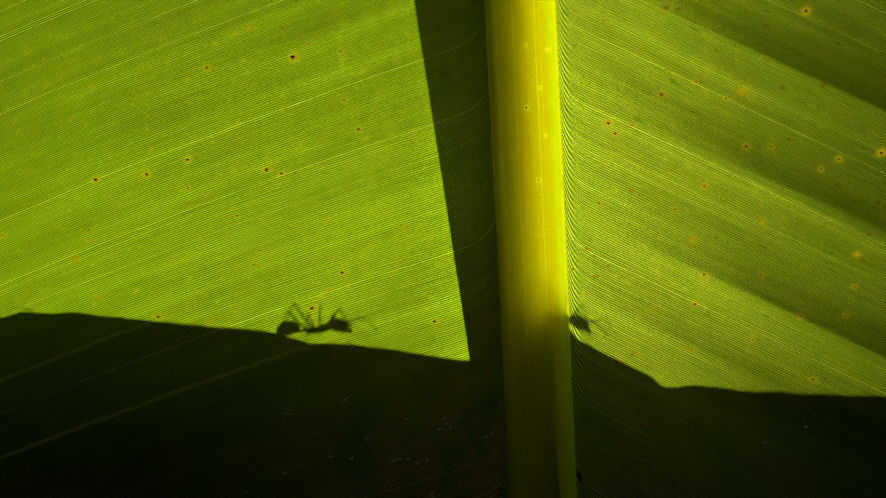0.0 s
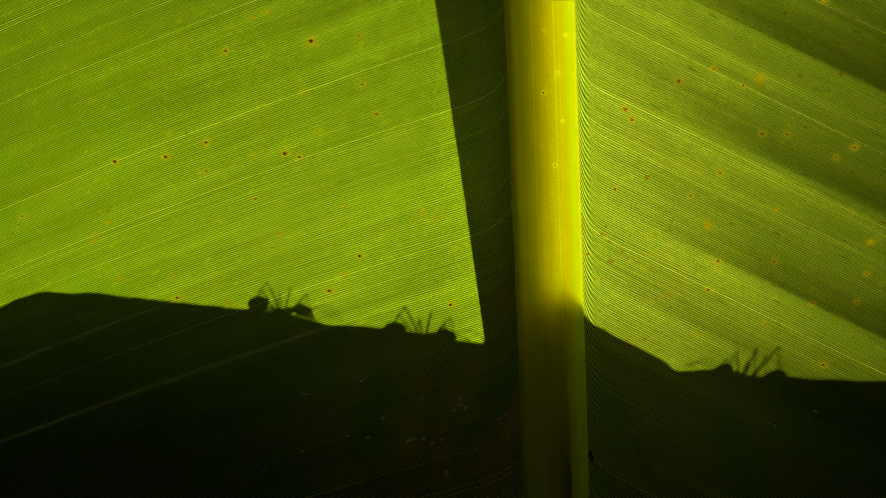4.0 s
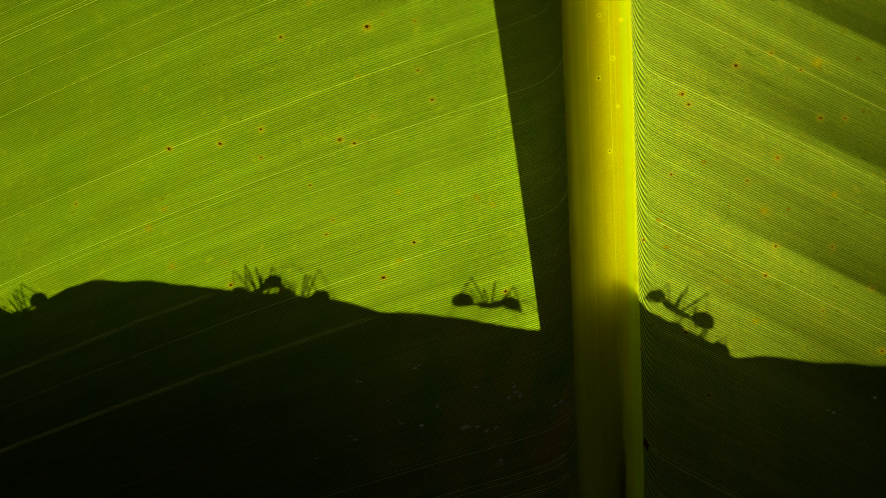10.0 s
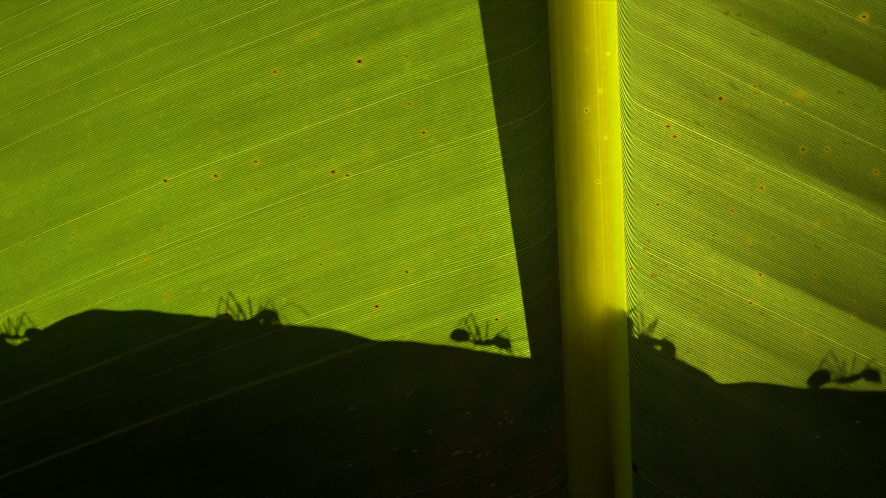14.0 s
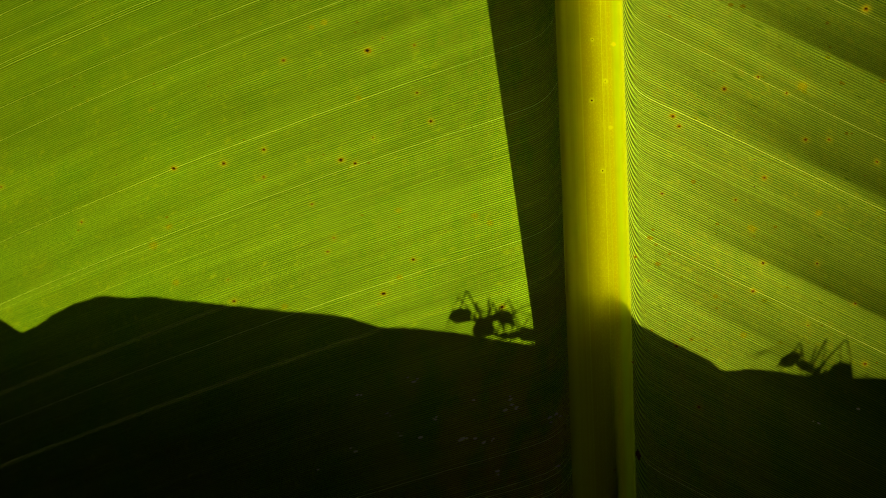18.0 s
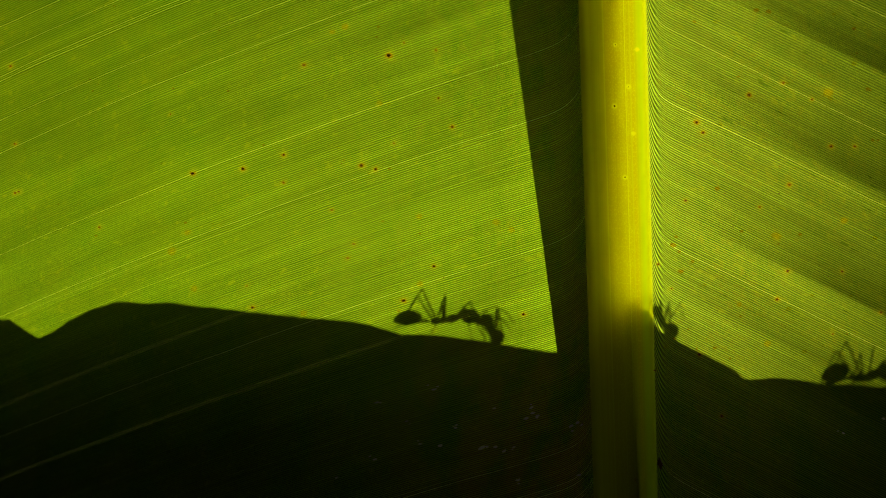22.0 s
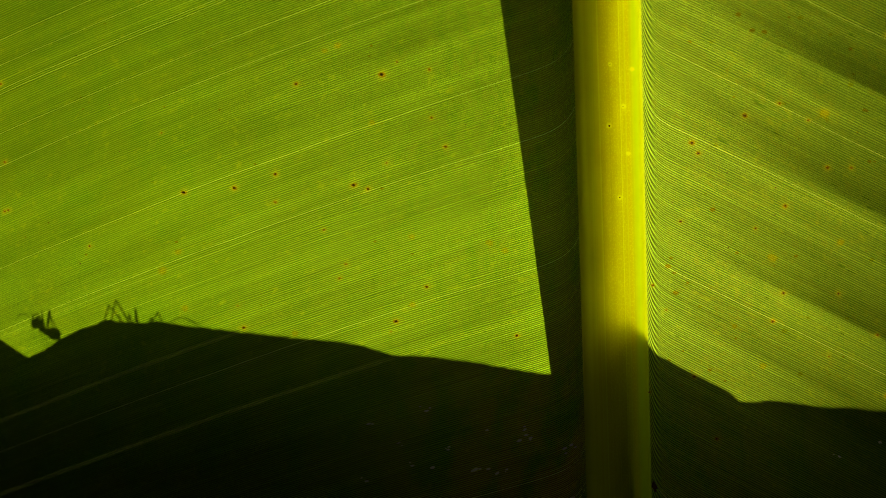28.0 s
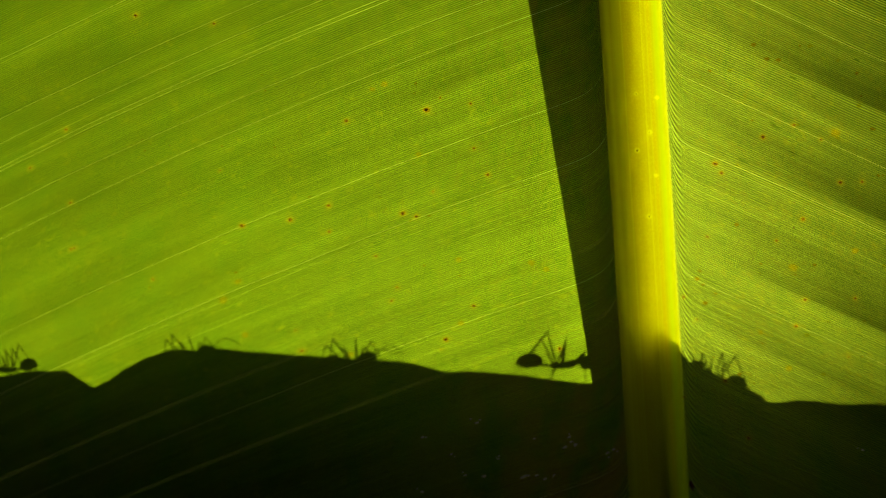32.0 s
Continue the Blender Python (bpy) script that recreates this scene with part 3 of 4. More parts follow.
def disc(radius, seed, stretch=1.0, thick=0.02, segments=11):
    """An uneven flat crust, facing the camera."""
    rng = random.Random(seed)
    bm = bmesh.new()
    rim = []
    for k in range(segments):
        a = 2 * math.pi * k / segments
        r = radius * rng.uniform(0.72, 1.2) * MM
        rim.append((r * math.cos(a) * stretch, r * math.sin(a)))
    back = [bm.verts.new((x, 0, z)) for x, z in rim]
    fore = [bm.verts.new((x * 0.9, -thick * MM, z * 0.9)) for x, z in rim]
    bm.faces.new(fore)
    for k in range(segments):
        bm.faces.new((back[k], back[(k + 1) % segments], fore[(k + 1) % segments], fore[k]))
    return bm


def on_blade(x, z):
    """The place on the curved blade that lies behind a place in the plane y = 0, seen from the first standpoint."""
    ex, ey, ez = 7.4, -128.5, 12.2
    px, pz = x, z
    for _ in range(3):
        k = 1.0 - blade_depth(px, pz) / ey
        px, pz = ex + (x - ex) * k, ez + (z - ez) * k
    return px, pz


def lay(name, bm, material, x, z, gap, label="", turn=0.0):
    x, z = on_blade(x, z)
    ob = under_leaf(name, bm, material, label)
    ob.location = (x * MM, (blade_depth(x, z) - gap) * MM, (z + LIFT) * MM)
    ob.rotation_euler = (0, radians(turn), 0)
    return ob


def build_marks():
    for n, (x, z, r) in enumerate(SPOTS_A + SPOTS_B):
        halo = lay("spot", disc(r * 1.35, n, 1.25), HALO, x, z, 0.05, "brown dead spot with an orange rim")
        core = part("core", disc(r * 0.72, n + 500, 1.25), CORE, halo)
        core.location = (-0.05 * r * MM, -0.03 * MM, 0)
    for n, (x, z, r) in enumerate(PATCHES):
        lay("blotch", disc(r * 2.2, n + 900, 1.2), PATCH, x, z, 0.05, "pale yellow blotch")
    rng = random.Random(21)
    for n in range(150):
        if n % 3:
            x, z, r = rng.uniform(19, 60), rng.uniform(-18, 34), rng.choice((0.07, 0.1, 0.14, 0.2, 0.3))
        else:
            x, z, r = rng.uniform(-75, 4), rng.uniform(-8, 34), rng.uniform(0.05, 0.17)
        lay("blotch", disc(r, n + 2200, 1.4), PATCH if n % 2 else HALO, x, z, 0.05, "pale yellow blotch")
    for n in range(60):
        x = rng.uniform(19, 58) if n % 2 else rng.uniform(-75, 6)
        lay("speck", disc(rng.uniform(0.04, 0.09), n + 3200, 1.3, segments=7), CORE, x, rng.uniform(-14, 36), 0.05, "tiny dark speck")
    for n in range(26):
        lay("streak", disc(rng.uniform(0.045, 0.075), n + 4200, rng.uniform(7, 15), segments=9), STREAK, rng.uniform(21, 56), rng.uniform(-14, 32), 0.06,
            "short dark green streak", 26 + rng.uniform(-2, 2))
    for n, (x, z, r) in enumerate(PITS):
        lay("spot", disc(r * 0.72, n + 1300, 0.95), CORE, x, z, 0.05, "tiny dark pit on the midrib")
    rng = random.Random(5)
    for n, (x, z, r) in enumerate(FLECKS):
        lay("scar", disc(r * 0.55, n + 1500, 2.2, segments=8), SCAR, x, z, 0.05, "small dry scratch", rng.uniform(-30, -8) if x < 12 else rng.uniform(10, 30))
        if n % 2:
            lay("scar", disc(r * 0.34, n + 1600, 2.0, segments=7), SCAR, x + rng.uniform(-0.8, 0.8), z + rng.uniform(-0.5, 0.5), 0.05,
                "small dry scratch", rng.uniform(-30, 0))
    lay("spot", disc(0.85, 77, 0.42, 0.08, 14), CORE, 18.72, -31.4, 0.1, "dark crust beside the midrib", -14)


build_blades()
build_midrib()
build_marks()

SIDE_VEINS_LEFT = (49.1, 39.0, 30.5, 24.6, 20.1, 11.1, 8.6, -2.4, -9.0, -14.2, -22.5, -31.0)
BROAD_VEINS = (8.6, -2.4)
SIDE_VEINS_RIGHT = (53.5, 42.6, 34.6, 23.9, 17.4, 9.6, 1.1, -6.4, -12.6, -15.3, -24.0, -34.4)


def build_side_veins():
    """Slightly raised stronger veins that run from the midrib to the margin."""
    rng = random.Random(11)
    for shape, starts, end in ((blade_left, SIDE_VEINS_LEFT, 132), (blade_right, SIDE_VEINS_RIGHT, 88)):
        u = np.concatenate([np.linspace(0.05, 6, 22), np.linspace(7, end, 60)])
        for s0 in starts:
            w = 0.3 if s0 in BROAD_VEINS else rng.uniform(0.03, 0.048)
            rows = []
            for off, lift in ((-1.0, -0.012), (-0.5, 0.05), (0.5, 0.05), (1.0, -0.012)):
                x, y, z = shape(np.full_like(u, s0 + off * w * 1.2), u)
                rows.append(np.stack([x, y - lift, z], -1))
            me = grid_mesh("side_vein", to_world(np.array(rows)), VEIN, flip=shape is blade_right)
            under_leaf("side_vein", me, VEIN, "")


build_side_veins()

# ---- the old leaf behind, on whose torn upper rim the ants walk ----
AWAY = 30.0                                    # its distance behind the large leaf
RIM_X = [-260, -170, -130, -110, -92.8, -84.6, -82, -76, -74.3, -71.6, -69.5, -67, -64.5, -62, -60.3, -58.4, -54, -50, -45.8,
         -41.8, -37.8, -33.7, -29.7, -25.7, -22.7, -20.2, -18.8, -16, -12.5, -9.7, -5.7, -1.8, 2, 3.8, 9.5, 10.8, 15.5, 16.6,
         18.5, 20, 21.9, 23.2, 25.8, 28.4, 29.2, 29.9, 31.4, 33.6, 35.7, 38.5, 41.5, 45.4, 50, 59.6, 80, 120, 190, 280]
RIM_Z = [-18, -16, -15.5, -16, -14.3, -12.9, -12.34, -12.09, -13.23, -14.87, -13.68, -11.88, -10.7, -9.78, -9.2, -9.06, -9.13,
         -9.27, -9.63, -10.13, -10.49, -10.73, -10.96, -11.4, -11.94, -12.8, -13.2, -13.17, -13.25, -13.64, -14.27, -14.8,
         -15.32, -15.46, -15.6, -12.4, -10.93, -11.42, -12.34, -13.16, -14.26, -14.91, -16.17, -17.38, -18.21, -18.96, -18.82,
         -18.41, -18.52, -18.79, -19.1, -19.32, -19.48, -19.73, -20.5, -22, -24, -26]


def screen_depth(x):
    """Depth of the large leaf at the height of the rim's shadow."""
    if rib_x(-14) - HALF < x < rib_x(-14) + HALF:
        k = (x - rib_x(-14)) / HALF
        return 1.0 + 0.6 * k
    return blade_depth(x, float(np.interp(x, RIM_X, RIM_Z)) + 0.5)


def rim_at(x):
    """The rim's place (x, z) behind the shadow that it throws at x."""
    depth = screen_depth(x)
    k = 1.0 + depth / 131.0
    z = float(np.interp(x, RIM_X, RIM_Z))
    return -3.0 + (x + 3.0) * k + SUN_X * (AWAY - depth), 15.0 + (z - 15.0) * k + SUN_Z * (AWAY - depth)


SAMPLES = np.arange(-255, 262, 0.5)
RIM = np.array([rim_at(x) for x in SAMPLES])
ORDER = np.argsort(RIM[:, 0])


def rim_height(x):
    return float(np.interp(x, RIM[ORDER, 0], RIM[ORDER, 1]))


def build_old_leaf():
    thing = tagged(new("old_leaf"), "old dark leaf with a torn wavy rim, standing behind in shade", "leaf")
    xs = np.arange(-230, 262, 0.6)
    top = np.array([rim_height(x) for x in xs])
    rng = np.random.default_rng(3)
    rough = np.convolve(rng.normal(0, 0.22, len(xs) + 8), np.ones(5) / 5, "same")[4:-4]
    top = top + rough * 0.8
    levels = np.concatenate([[0.0, 0.5, 1.0, 1.2, 2.5, 5.0], np.linspace(8, 50, 15), np.linspace(56, 150, 14)])
    base = -LIFT - 1.0
    close = np.exp(-((xs + 42.0) / 32.0) ** 2)     # here it leans nearest to the large leaf
    rows = []
    for d in levels / levels[-1]:
        z = top + (base - top) * d
        y = AWAY + 3.0 * np.sin(xs / 37.0) * d - (19.0 + 2.0 * close) * (1 - np.exp(-np.maximum(top - z - 4.0 + 1.6 * close, 0) / (11.0 - 3.5 * close))) + 9.0 * d * d + 0.6 * np.sin(z / 9.0 + xs / 23.0) * min(1, d * 6)
        rows.append(np.stack([xs, y, z], -1))
    front = np.array(rows)
    back = front[::-1].copy()
    back[..., 1] += 0.7
    co = to_world(np.concatenate([front, back]))
    thing.location = (0, (AWAY + 9.0) * MM, 0)
    ob = part("blade", grid_mesh("old_blade", co, DRY), DRY, thing)
    ob.matrix_parent_inverse = Matrix.Translation(thing.location).inverted()
    return thing


build_old_leaf()


# ---- ants ----
def ball(bm, centre, size, tilt=0.0, cuts=(10, 7)):
    made = bmesh.ops.create_uvsphere(bm, u_segments=cuts[0], v_segments=cuts[1], radius=1.0)
    m = Matrix.Translation(centre) @ Matrix.Rotation(radians(tilt), 4, "Y") @ Matrix.Diagonal((*size, 1))
    bmesh.ops.transform(bm, matrix=m, verts=made["verts"])
    return smooth(bm)


LONG = 1.3                                     # the ants' slenderness
BODY = Vector((0, 0, 0.3))                     # how far the body is carried above the hips' first height


def scaled(bm, k=MM, lift=False):
    if lift:
        bmesh.ops.translate(bm, vec=BODY, verts=bm.verts)
    bmesh.ops.scale(bm, vec=(k * LONG, k, k), verts=bm.verts)
    return bm


# hip, knee, ankle and toe of each leg on one side, forwards along x, feet at height 0
LEGS = (((1.15, 0.34, 2.05), (2.6, 1.0, 5.0), (3.7, 1.05, 0.9), (4.4, 1.0, 0.0)),
        ((0.45, 0.38, 1.95), (0.15, 1.2, 5.7), (-0.35, 1.25, 1.0), (-0.75, 1.2, 0.0)),
        ((-0.25, 0.36, 1.95), (-2.3, 1.1, 6.4), (-3.9, 1.15, 1.3), (-4.6, 1.1, 0.0)))


def build_ant():
    ant = tagged(new("ant"), "slender reddish-brown long-legged ant walking on the rim of the old leaf", "ant", "ants on the rim")
    bm = bmesh.new()
    rings(bm, [(2.1, 0, 2.75), (1.75, 0, 2.65), (1.25, 0, 2.5), (0.75, 0, 2.3), (0.3, 0, 2.2), (-0.2, 0, 2.15), (-0.65, 0, 2.05), (-0.8, 0, 2.0)],
          [0.16, 0.42, 0.56, 0.46, 0.33, 0.46, 0.38, 0.14], 10)
    part("thorax", scaled(bm, lift=True), SHELL, ant)
    bm = bmesh.new()
    rings(bm, [(-0.75, 0, 2.0), (-1.05, 0, 2.05), (-1.3, 0, 2.2), (-1.55, 0, 2.05), (-1.8, 0, 2.0)], [0.1, 0.16, 0.24, 0.15, 0.1], 8)
    part("waist", scaled(bm, lift=True), SHELL, ant)
    bm = bmesh.new()
    rings(bm, [(-1.72, 0, 2.0), (-1.9, 0, 2.15), (-2.25, 0, 2.4), (-2.7, 0, 2.55), (-3.2, 0, 2.55), (-3.65, 0, 2.42), (-4.0, 0, 2.22), (-4.25, 0, 2.02), (-4.35, 0, 1.92)],
          [0.1, 0.45, 0.8, 1.0, 1.03, 0.86, 0.56, 0.24, 0.06], 14)
    part("gaster", scaled(bm, lift=True), SHELL, ant)
    bm = bmesh.new()
    rings(bm, [(1.95, 0, 2.75), (2.15, 0, 2.95), (2.5, 0, 2.95), (2.95, 0, 2.75), (3.35, 0, 2.5), (3.65, 0, 2.3), (3.78, 0, 2.2)],
          [0.2, 0.66, 0.84, 0.84, 0.7, 0.5, 0.28], 12, 1.0)
    head = part("head", scaled(bm, lift=True), SHELL, ant)
    for side in (-1, 1):
        bm = bmesh.new()
        rings(bm, [(3.6, 0.28 * side, 2.2), (3.95, 0.3 * side, 1.9), (4.15, 0.12 * side, 1.62), (4.18, 0.02 * side, 1.5)], [0.17, 0.16, 0.09, 0.03], 7)
        part("mandible", scaled(bm, lift=True), SHELL, head)
        bm = bmesh.new()
        ball(bm, (2.85, 0.66 * side, 3.0), (0.17, 0.09, 0.14), 0, (8, 6))
        part("eye", scaled(bm, lift=True), EYE, head)
    for side in (-1, 1):
        hip = Vector((3.3, 0.32 * side, 2.75)) + BODY
        bm = bmesh.new()
        rings(bm, [(0, 0, 0), (0.7, 0.3 * side, 0.55), (1.5, 0.6 * side, 1.0), (1.75, 0.68 * side, 1.05)], [0.08, 0.07, 0.08, 0.07], 6)
        feeler = part("antenna", scaled(bm), LIMB, ant)
        feeler.location = Vector((hip.x * LONG, hip.y, hip.z)) * MM
        bm = bmesh.new()
        path = [(1.72, 0.67 * side, 1.05), (2.4, 0.7 * side, 0.75), (3.1, 0.66 * side, 0.15), (3.7, 0.6 * side, -0.6), (3.95, 0.56 * side, -1.05)]
        rings(bm, path, [0.06, 0.07, 0.075, 0.075, 0.04], 6)
        part("whip", scaled(bm), LIMB, feeler)
    for side in (-1, 1):
        for hip, knee, ankle, toe in LEGS:
            h, k, a, t = (Vector((p[0], p[1] * side, p[2])) for p in (hip, knee, ankle, toe))
            h = h + BODY
            bm = bmesh.new()
            rings(bm, [(0, 0, 0), (k - h) * 0.12, (k - h) * 0.45, (k - h) * 0.9, k - h], [0.15, 0.1, 0.115, 0.085, 0.075], 7)
            leg = part("leg", scaled(bm), LIMB, ant)
            leg.location = Vector((h.x * LONG, h.y, h.z)) * MM
            bm = bmesh.new()
            rings(bm, [k - h, (k - h).lerp(a - h, 0.4), a - h, (a - h).lerp(t - h, 0.5), t - h], [0.075, 0.08, 0.06, 0.05, 0.035], 6)
            part("shin", scaled(bm), LIMB, leg)
    return ant


ants = [build_ant()]
ants[0].scale = (0.95, 0.95, 0.95)
for n in range(1, 27):
    ants.append(copy_thing(ants[0], Matrix.Identity(4)))
    ants[n].scale = [random.Random(n + 40).uniform(0.88, 1.03)] * 3


def ant_pose(x, sunk, way, lean, turn):
    """An ant whose shadow falls at x; sunk: how far it has climbed down the far face; lean, turn: degrees by which it rears and turns away."""
    rx, rz = rim_at(x)
    slope = math.degrees(math.atan2(rim_height(rx + 2.5) - rim_height(rx - 2.5), 5.0))
    z = 0.5 * rz + 0.25 * (rim_height(rx + 2.5) + rim_height(rx - 2.5)) - 1.1 - sunk
    y = AWAY + 0.35 + min(1.6, sunk)
    tilt = (-slope if way > 0 else slope) - lean
    return Matrix.Translation(Vector((rx, y, z + LIFT)) * MM) @ pose(0, 0, 0, 0, 0, turn if way > 0 else 180 - turn) @ pose(0, 0, 0, 0, tilt, 0)


def march(ant, way, marks):
    """Keys an ant along marks (seconds, place of its shadow, depth below the rim, degrees of rearing and turning) and swings its legs."""
    times = [m[0] for m in marks]
    if times[-1] < 32.0:
        times.append(32.0)
        marks = marks + [(32.0, marks[-1][1] + way * 1.5, marks[-1][2])]
    xs, sinks, leans, turns = ([m[k] if len(m) > k else 0.0 for m in marks] for k in (1, 2, 3, 4))
    fine = sorted(set(times) | {round(t * 0.25, 2) for t in range(129) if -100 < np.interp(t * 0.25, times, xs) < 85})
    place = [(t, *(float(np.interp(t, times, v)) for v in (xs, sinks, leans, turns))) for t in fine]
    walk(ant, [(t, ant_pose(x, k, way, lean, turn)) for t, x, k, lean, turn in place])
    steps = sorted({0.0, 32.0} | {round(t * 0.2, 2) for t in range(161) if -95 < np.interp(t * 0.2, times, xs) < 75
                                 and np.interp(t * 0.2, times, sinks) < 4.5})
    legs = [c for c in ant.children if c.name.startswith("leg")]
    for n, leg in enumerate(legs):
        side, pair = (-1 if n < 3 else 1), n % 3
        home = leg.location.copy()
        rows = []
        for t in steps:
            stride = float(np.interp(t, times, xs)) / 6.5 * 2 * math.pi
            ph = stride + (math.pi if (pair + (side > 0)) % 2 else 0.0)
            swing, lift = 15 * math.sin(ph) * side * way, 7 * max(0.0, math.cos(ph)) * side
            rows.append((t, Matrix.Translation(home) @ pose(0, 0, 0, lift, 0, swing)))
        walk(leg, rows)
    for n, feeler in enumerate(c for c in ant.children if c.name.startswith("antenna")):
        home = feeler.location.copy()
        walk(feeler, [(t, Matrix.Translation(home) @ pose(0, 0, 0, 0, 12 * math.sin(2.1 * t + n * 1.7 + xs[0]), 9 * math.sin(1.3 * t + n)))
                      for t in steps])


def motions():
    march(ants[0], 1, [(0, -63.9, 2.5), (0.5, -60.5, 2.4), (1, -49.6, 1.8), (1.25, -40.8, 0.3, 6), (1.5, -36.5, 0.1, 11), (2, -21.6, -0.2, 16, -12), (2.5, -15.6, 0.1, 7, -8), (3, -10.3, 0.9, -2, -3), (3.5, -7.6, 0.3, -1, -2), (4.5, -2.4, 1.3), (5.5, 7.9, 6.3)])
    march(ants[1], 1, [(0, -17.8, -0.5, 8, 2), (0.5, -11.4, 0, 2, -6), (1, -4.5, -0.1, -4, -13), (1.5, -4.6, -0.2, -7, -10), (2, -6.5, -0.2, -10, -8), (2.5, -9.2, 7.3, -5, -4)])
    march(ants[2], 1, [(0, 14.7, 0.3), (0.5, 21, 0.1, -2), (1, 32, -0.1, -5, -1), (1.5, 40.9, 0.6, -4, -2), (2, 55.3, 1.3, -2, -2), (2.5, 63, 0.2, -1, -1), (3.5, 79.7, 0.3)])
    march(ants[3], 1, [(0, -87.6, 0.3), (1, -73.6, 0.3), (1.5, -68.2, 0.3, 1), (2, -57.6, 0.7, 2, 1), (2.5, -51, 0.4, 4, 6), (3, -38.4, 0.1, 6, 11), (3.5, -28.8, 0.4, 3, 6), (5.5, -13.4, 0.2, -1, -2), (6, -10.6, -0.5, -2, -4), (6.5, -9.3, 0, 4, -2), (7, -7.9, 0, 11, -1), (8, -4.8, 0.5, 9, 5), (9, -6.7, 0.2, 22, 5), (10, -4.3, -1, 3, 1), (10.5, -2.5, 0.8, 2), (11, 1.5, 3.3), (12, 12.9, 2.3), (12.5, 18.4, 0, 6, -4), (13, 25.6, -0.2, 11, -9), (13.5, 34, -0.4, 8, -5), (14, 47.3, -0.1, 4, -1), (14.5, 55.2, -0.1, 2), (16.5, 78.1, 0.3)])
    march(ants[4], -1, [(0, 90.7, 0.3), (2, 75, 0.3), (3, 66.7, 0.3), (3.5, 50.3, 0.3), (5.5, 11, 3.3), (6.5, 3.6, 2.3, -24, -16), (7, -0.9, -0.6, -49, -33), (7.5, -4.2, 2.3, -24, -16), (8, -8.8, 5.3, -34, -21), (8.5, -18.6, 0.6, -10, -4), (9, -23, 0.9, -19, -9), (9.5, -27.1, 0.8, -16, -13), (10, -28.7, 1, -13, -17), (10.5, -32.6, 2.5, -6, -8), (11, -38.3, 5.3, -8, -24), (12, -51.6, 1, -3, -30), (12.5, -59.8, 2, -2, -15), (13, -67.1, 2.3), (14, -71.1, 0.3), (14.5, -76.9, 0.3), (16.5, -95, 0.3)])
    march(ants[5], -1, [(0, 16.6, 7.3), (3.5, -13.1, 7.3), (5, -29.2, 2.3), (5.5, -30.3, 0.5, 1, 2), (6, -37.1, 0.8, 2, 5), (7, -41.5, 1.9, -3, -14), (8, -43.8, -0.4, -8, -33), (9, -50.1, 0.9, -4, -11), (9.5, -58.2, 1.1, -2, -6), (10, -68.8, 1.1), (11, -74.9, 2.8), (11.5, -82.6, 0.3), (13, -92.1, 0.3)])
    march(ants[6], -1, [(0, 12.8, 6.3), (4, 1.1, 6.3), (5.5, -14.6, 3.3, -16, -8), (6, -22, 1.3, -32, -17), (7, -38, 1.1, -2, -5), (8, -52.7, 1, -1, -8), (8.5, -60.6, -0.3, 1, -18), (9, -67.2, 0.7, 3, -6), (9.5, -73.5, 0.3, 2, -5), (10, -79.1, 0.3), (12, -90.5, 0.3)])
    march(ants[7], -1, [(0, -28.7, 8.3), (4, -42.6, 8.3), (5.5, -47, 3.5, -6, -3), (6, -52, 1.1, -12, -6), (7, -52.2, 0.9, 0, -7), (8, -72.6, 1.3), (8.5, -81.4, 0.3), (10, -92.8, 0.3)])
    march(ants[8], 1, [(0, -91.8, 0.3), (6, -83.2, 3.3), (8, -48.6, 4.3), (8.5, -41.9, 2.3), (9, -29.8, 1.3), (9.5, -33, 1.5, 12, 8), (10, -34.9, 0.6, 24, 17), (10.5, -27.5, 0.6, 18, 14), (11, -19.8, -0.2, 13, 10), (11.5, -13.4, -0.2, 8, -4), (12, -7.5, 0.1, 3, -17), (12.5, -4, 0, 4, -6), (13, -3.4, 1, 6, 6), (13.5, 3.3, 4.3, 3, 3), (14, 19.2, 0.5, 4), (14.5, 27.6, 0.3), (16.5, 36.3, 0.7, 3, -6), (17, 43.5, -0.1, 6, -11), (17.5, 53.5, -0.3, 3, -6), (18.5, 69.3, 0.3)])
    march(ants[9], 1, [(0, -97.7, 0.3), (9, -93, 0.3), (10, -82.5, 4.3), (10.5, -65.6, 5.3), (11, -49.9, 3.3), (11.5, -41.6, 1.3, 4, 5), (12, -26.7, 1.1, 9, 10), (12.5, -19.2, 0.4, 8, 4), (13, -13.7, 1, 7, -2), (13.5, -10, 0.2, 5, 4), (14, -3.4, -0.2, 3, 10), (14.5, -0.5, 0.6, 2, 5), (16.5, 19.9, 2.3, 6, 4), (17, 25.9, 0.6, 10, 4), (17.5, 32.8, 0.3, 6, 4), (18, 47.3, 2.3), (18.5, 57.1, 0.3), (19.5, 71.2, 0.3)])
    march(ants[10], -1, [(0, 97.8, 0.3), (7.5, 73.8, 0.3), (8.5, 49.5, 0.4, -2, -12), (9, 37.0, 0.2, -5, -23), (9.5, 27.3, 0.1, -4, -12), (10, 21.6, -0.5, -2), (10.5, 18.6, 0.1, -1), (11, 12.4, 5.3), (12, 5.9, 8.3)])
    march(ants[11], 1, [(0, 17.4, 9.3), (9, 7.2, 7.3), (10, 25.2, 1.2, -2, -3), (10.5, 23.7, 0.5, 7, 4), (11, 29.6, -0.2, 16, 10), (11.5, 36.4, -0.3, 12, 11), (12, 50.7, -0.6, 7, 12), (12.5, 57.4, -0.1, 4, 6), (14, 77.4, 0.3)])
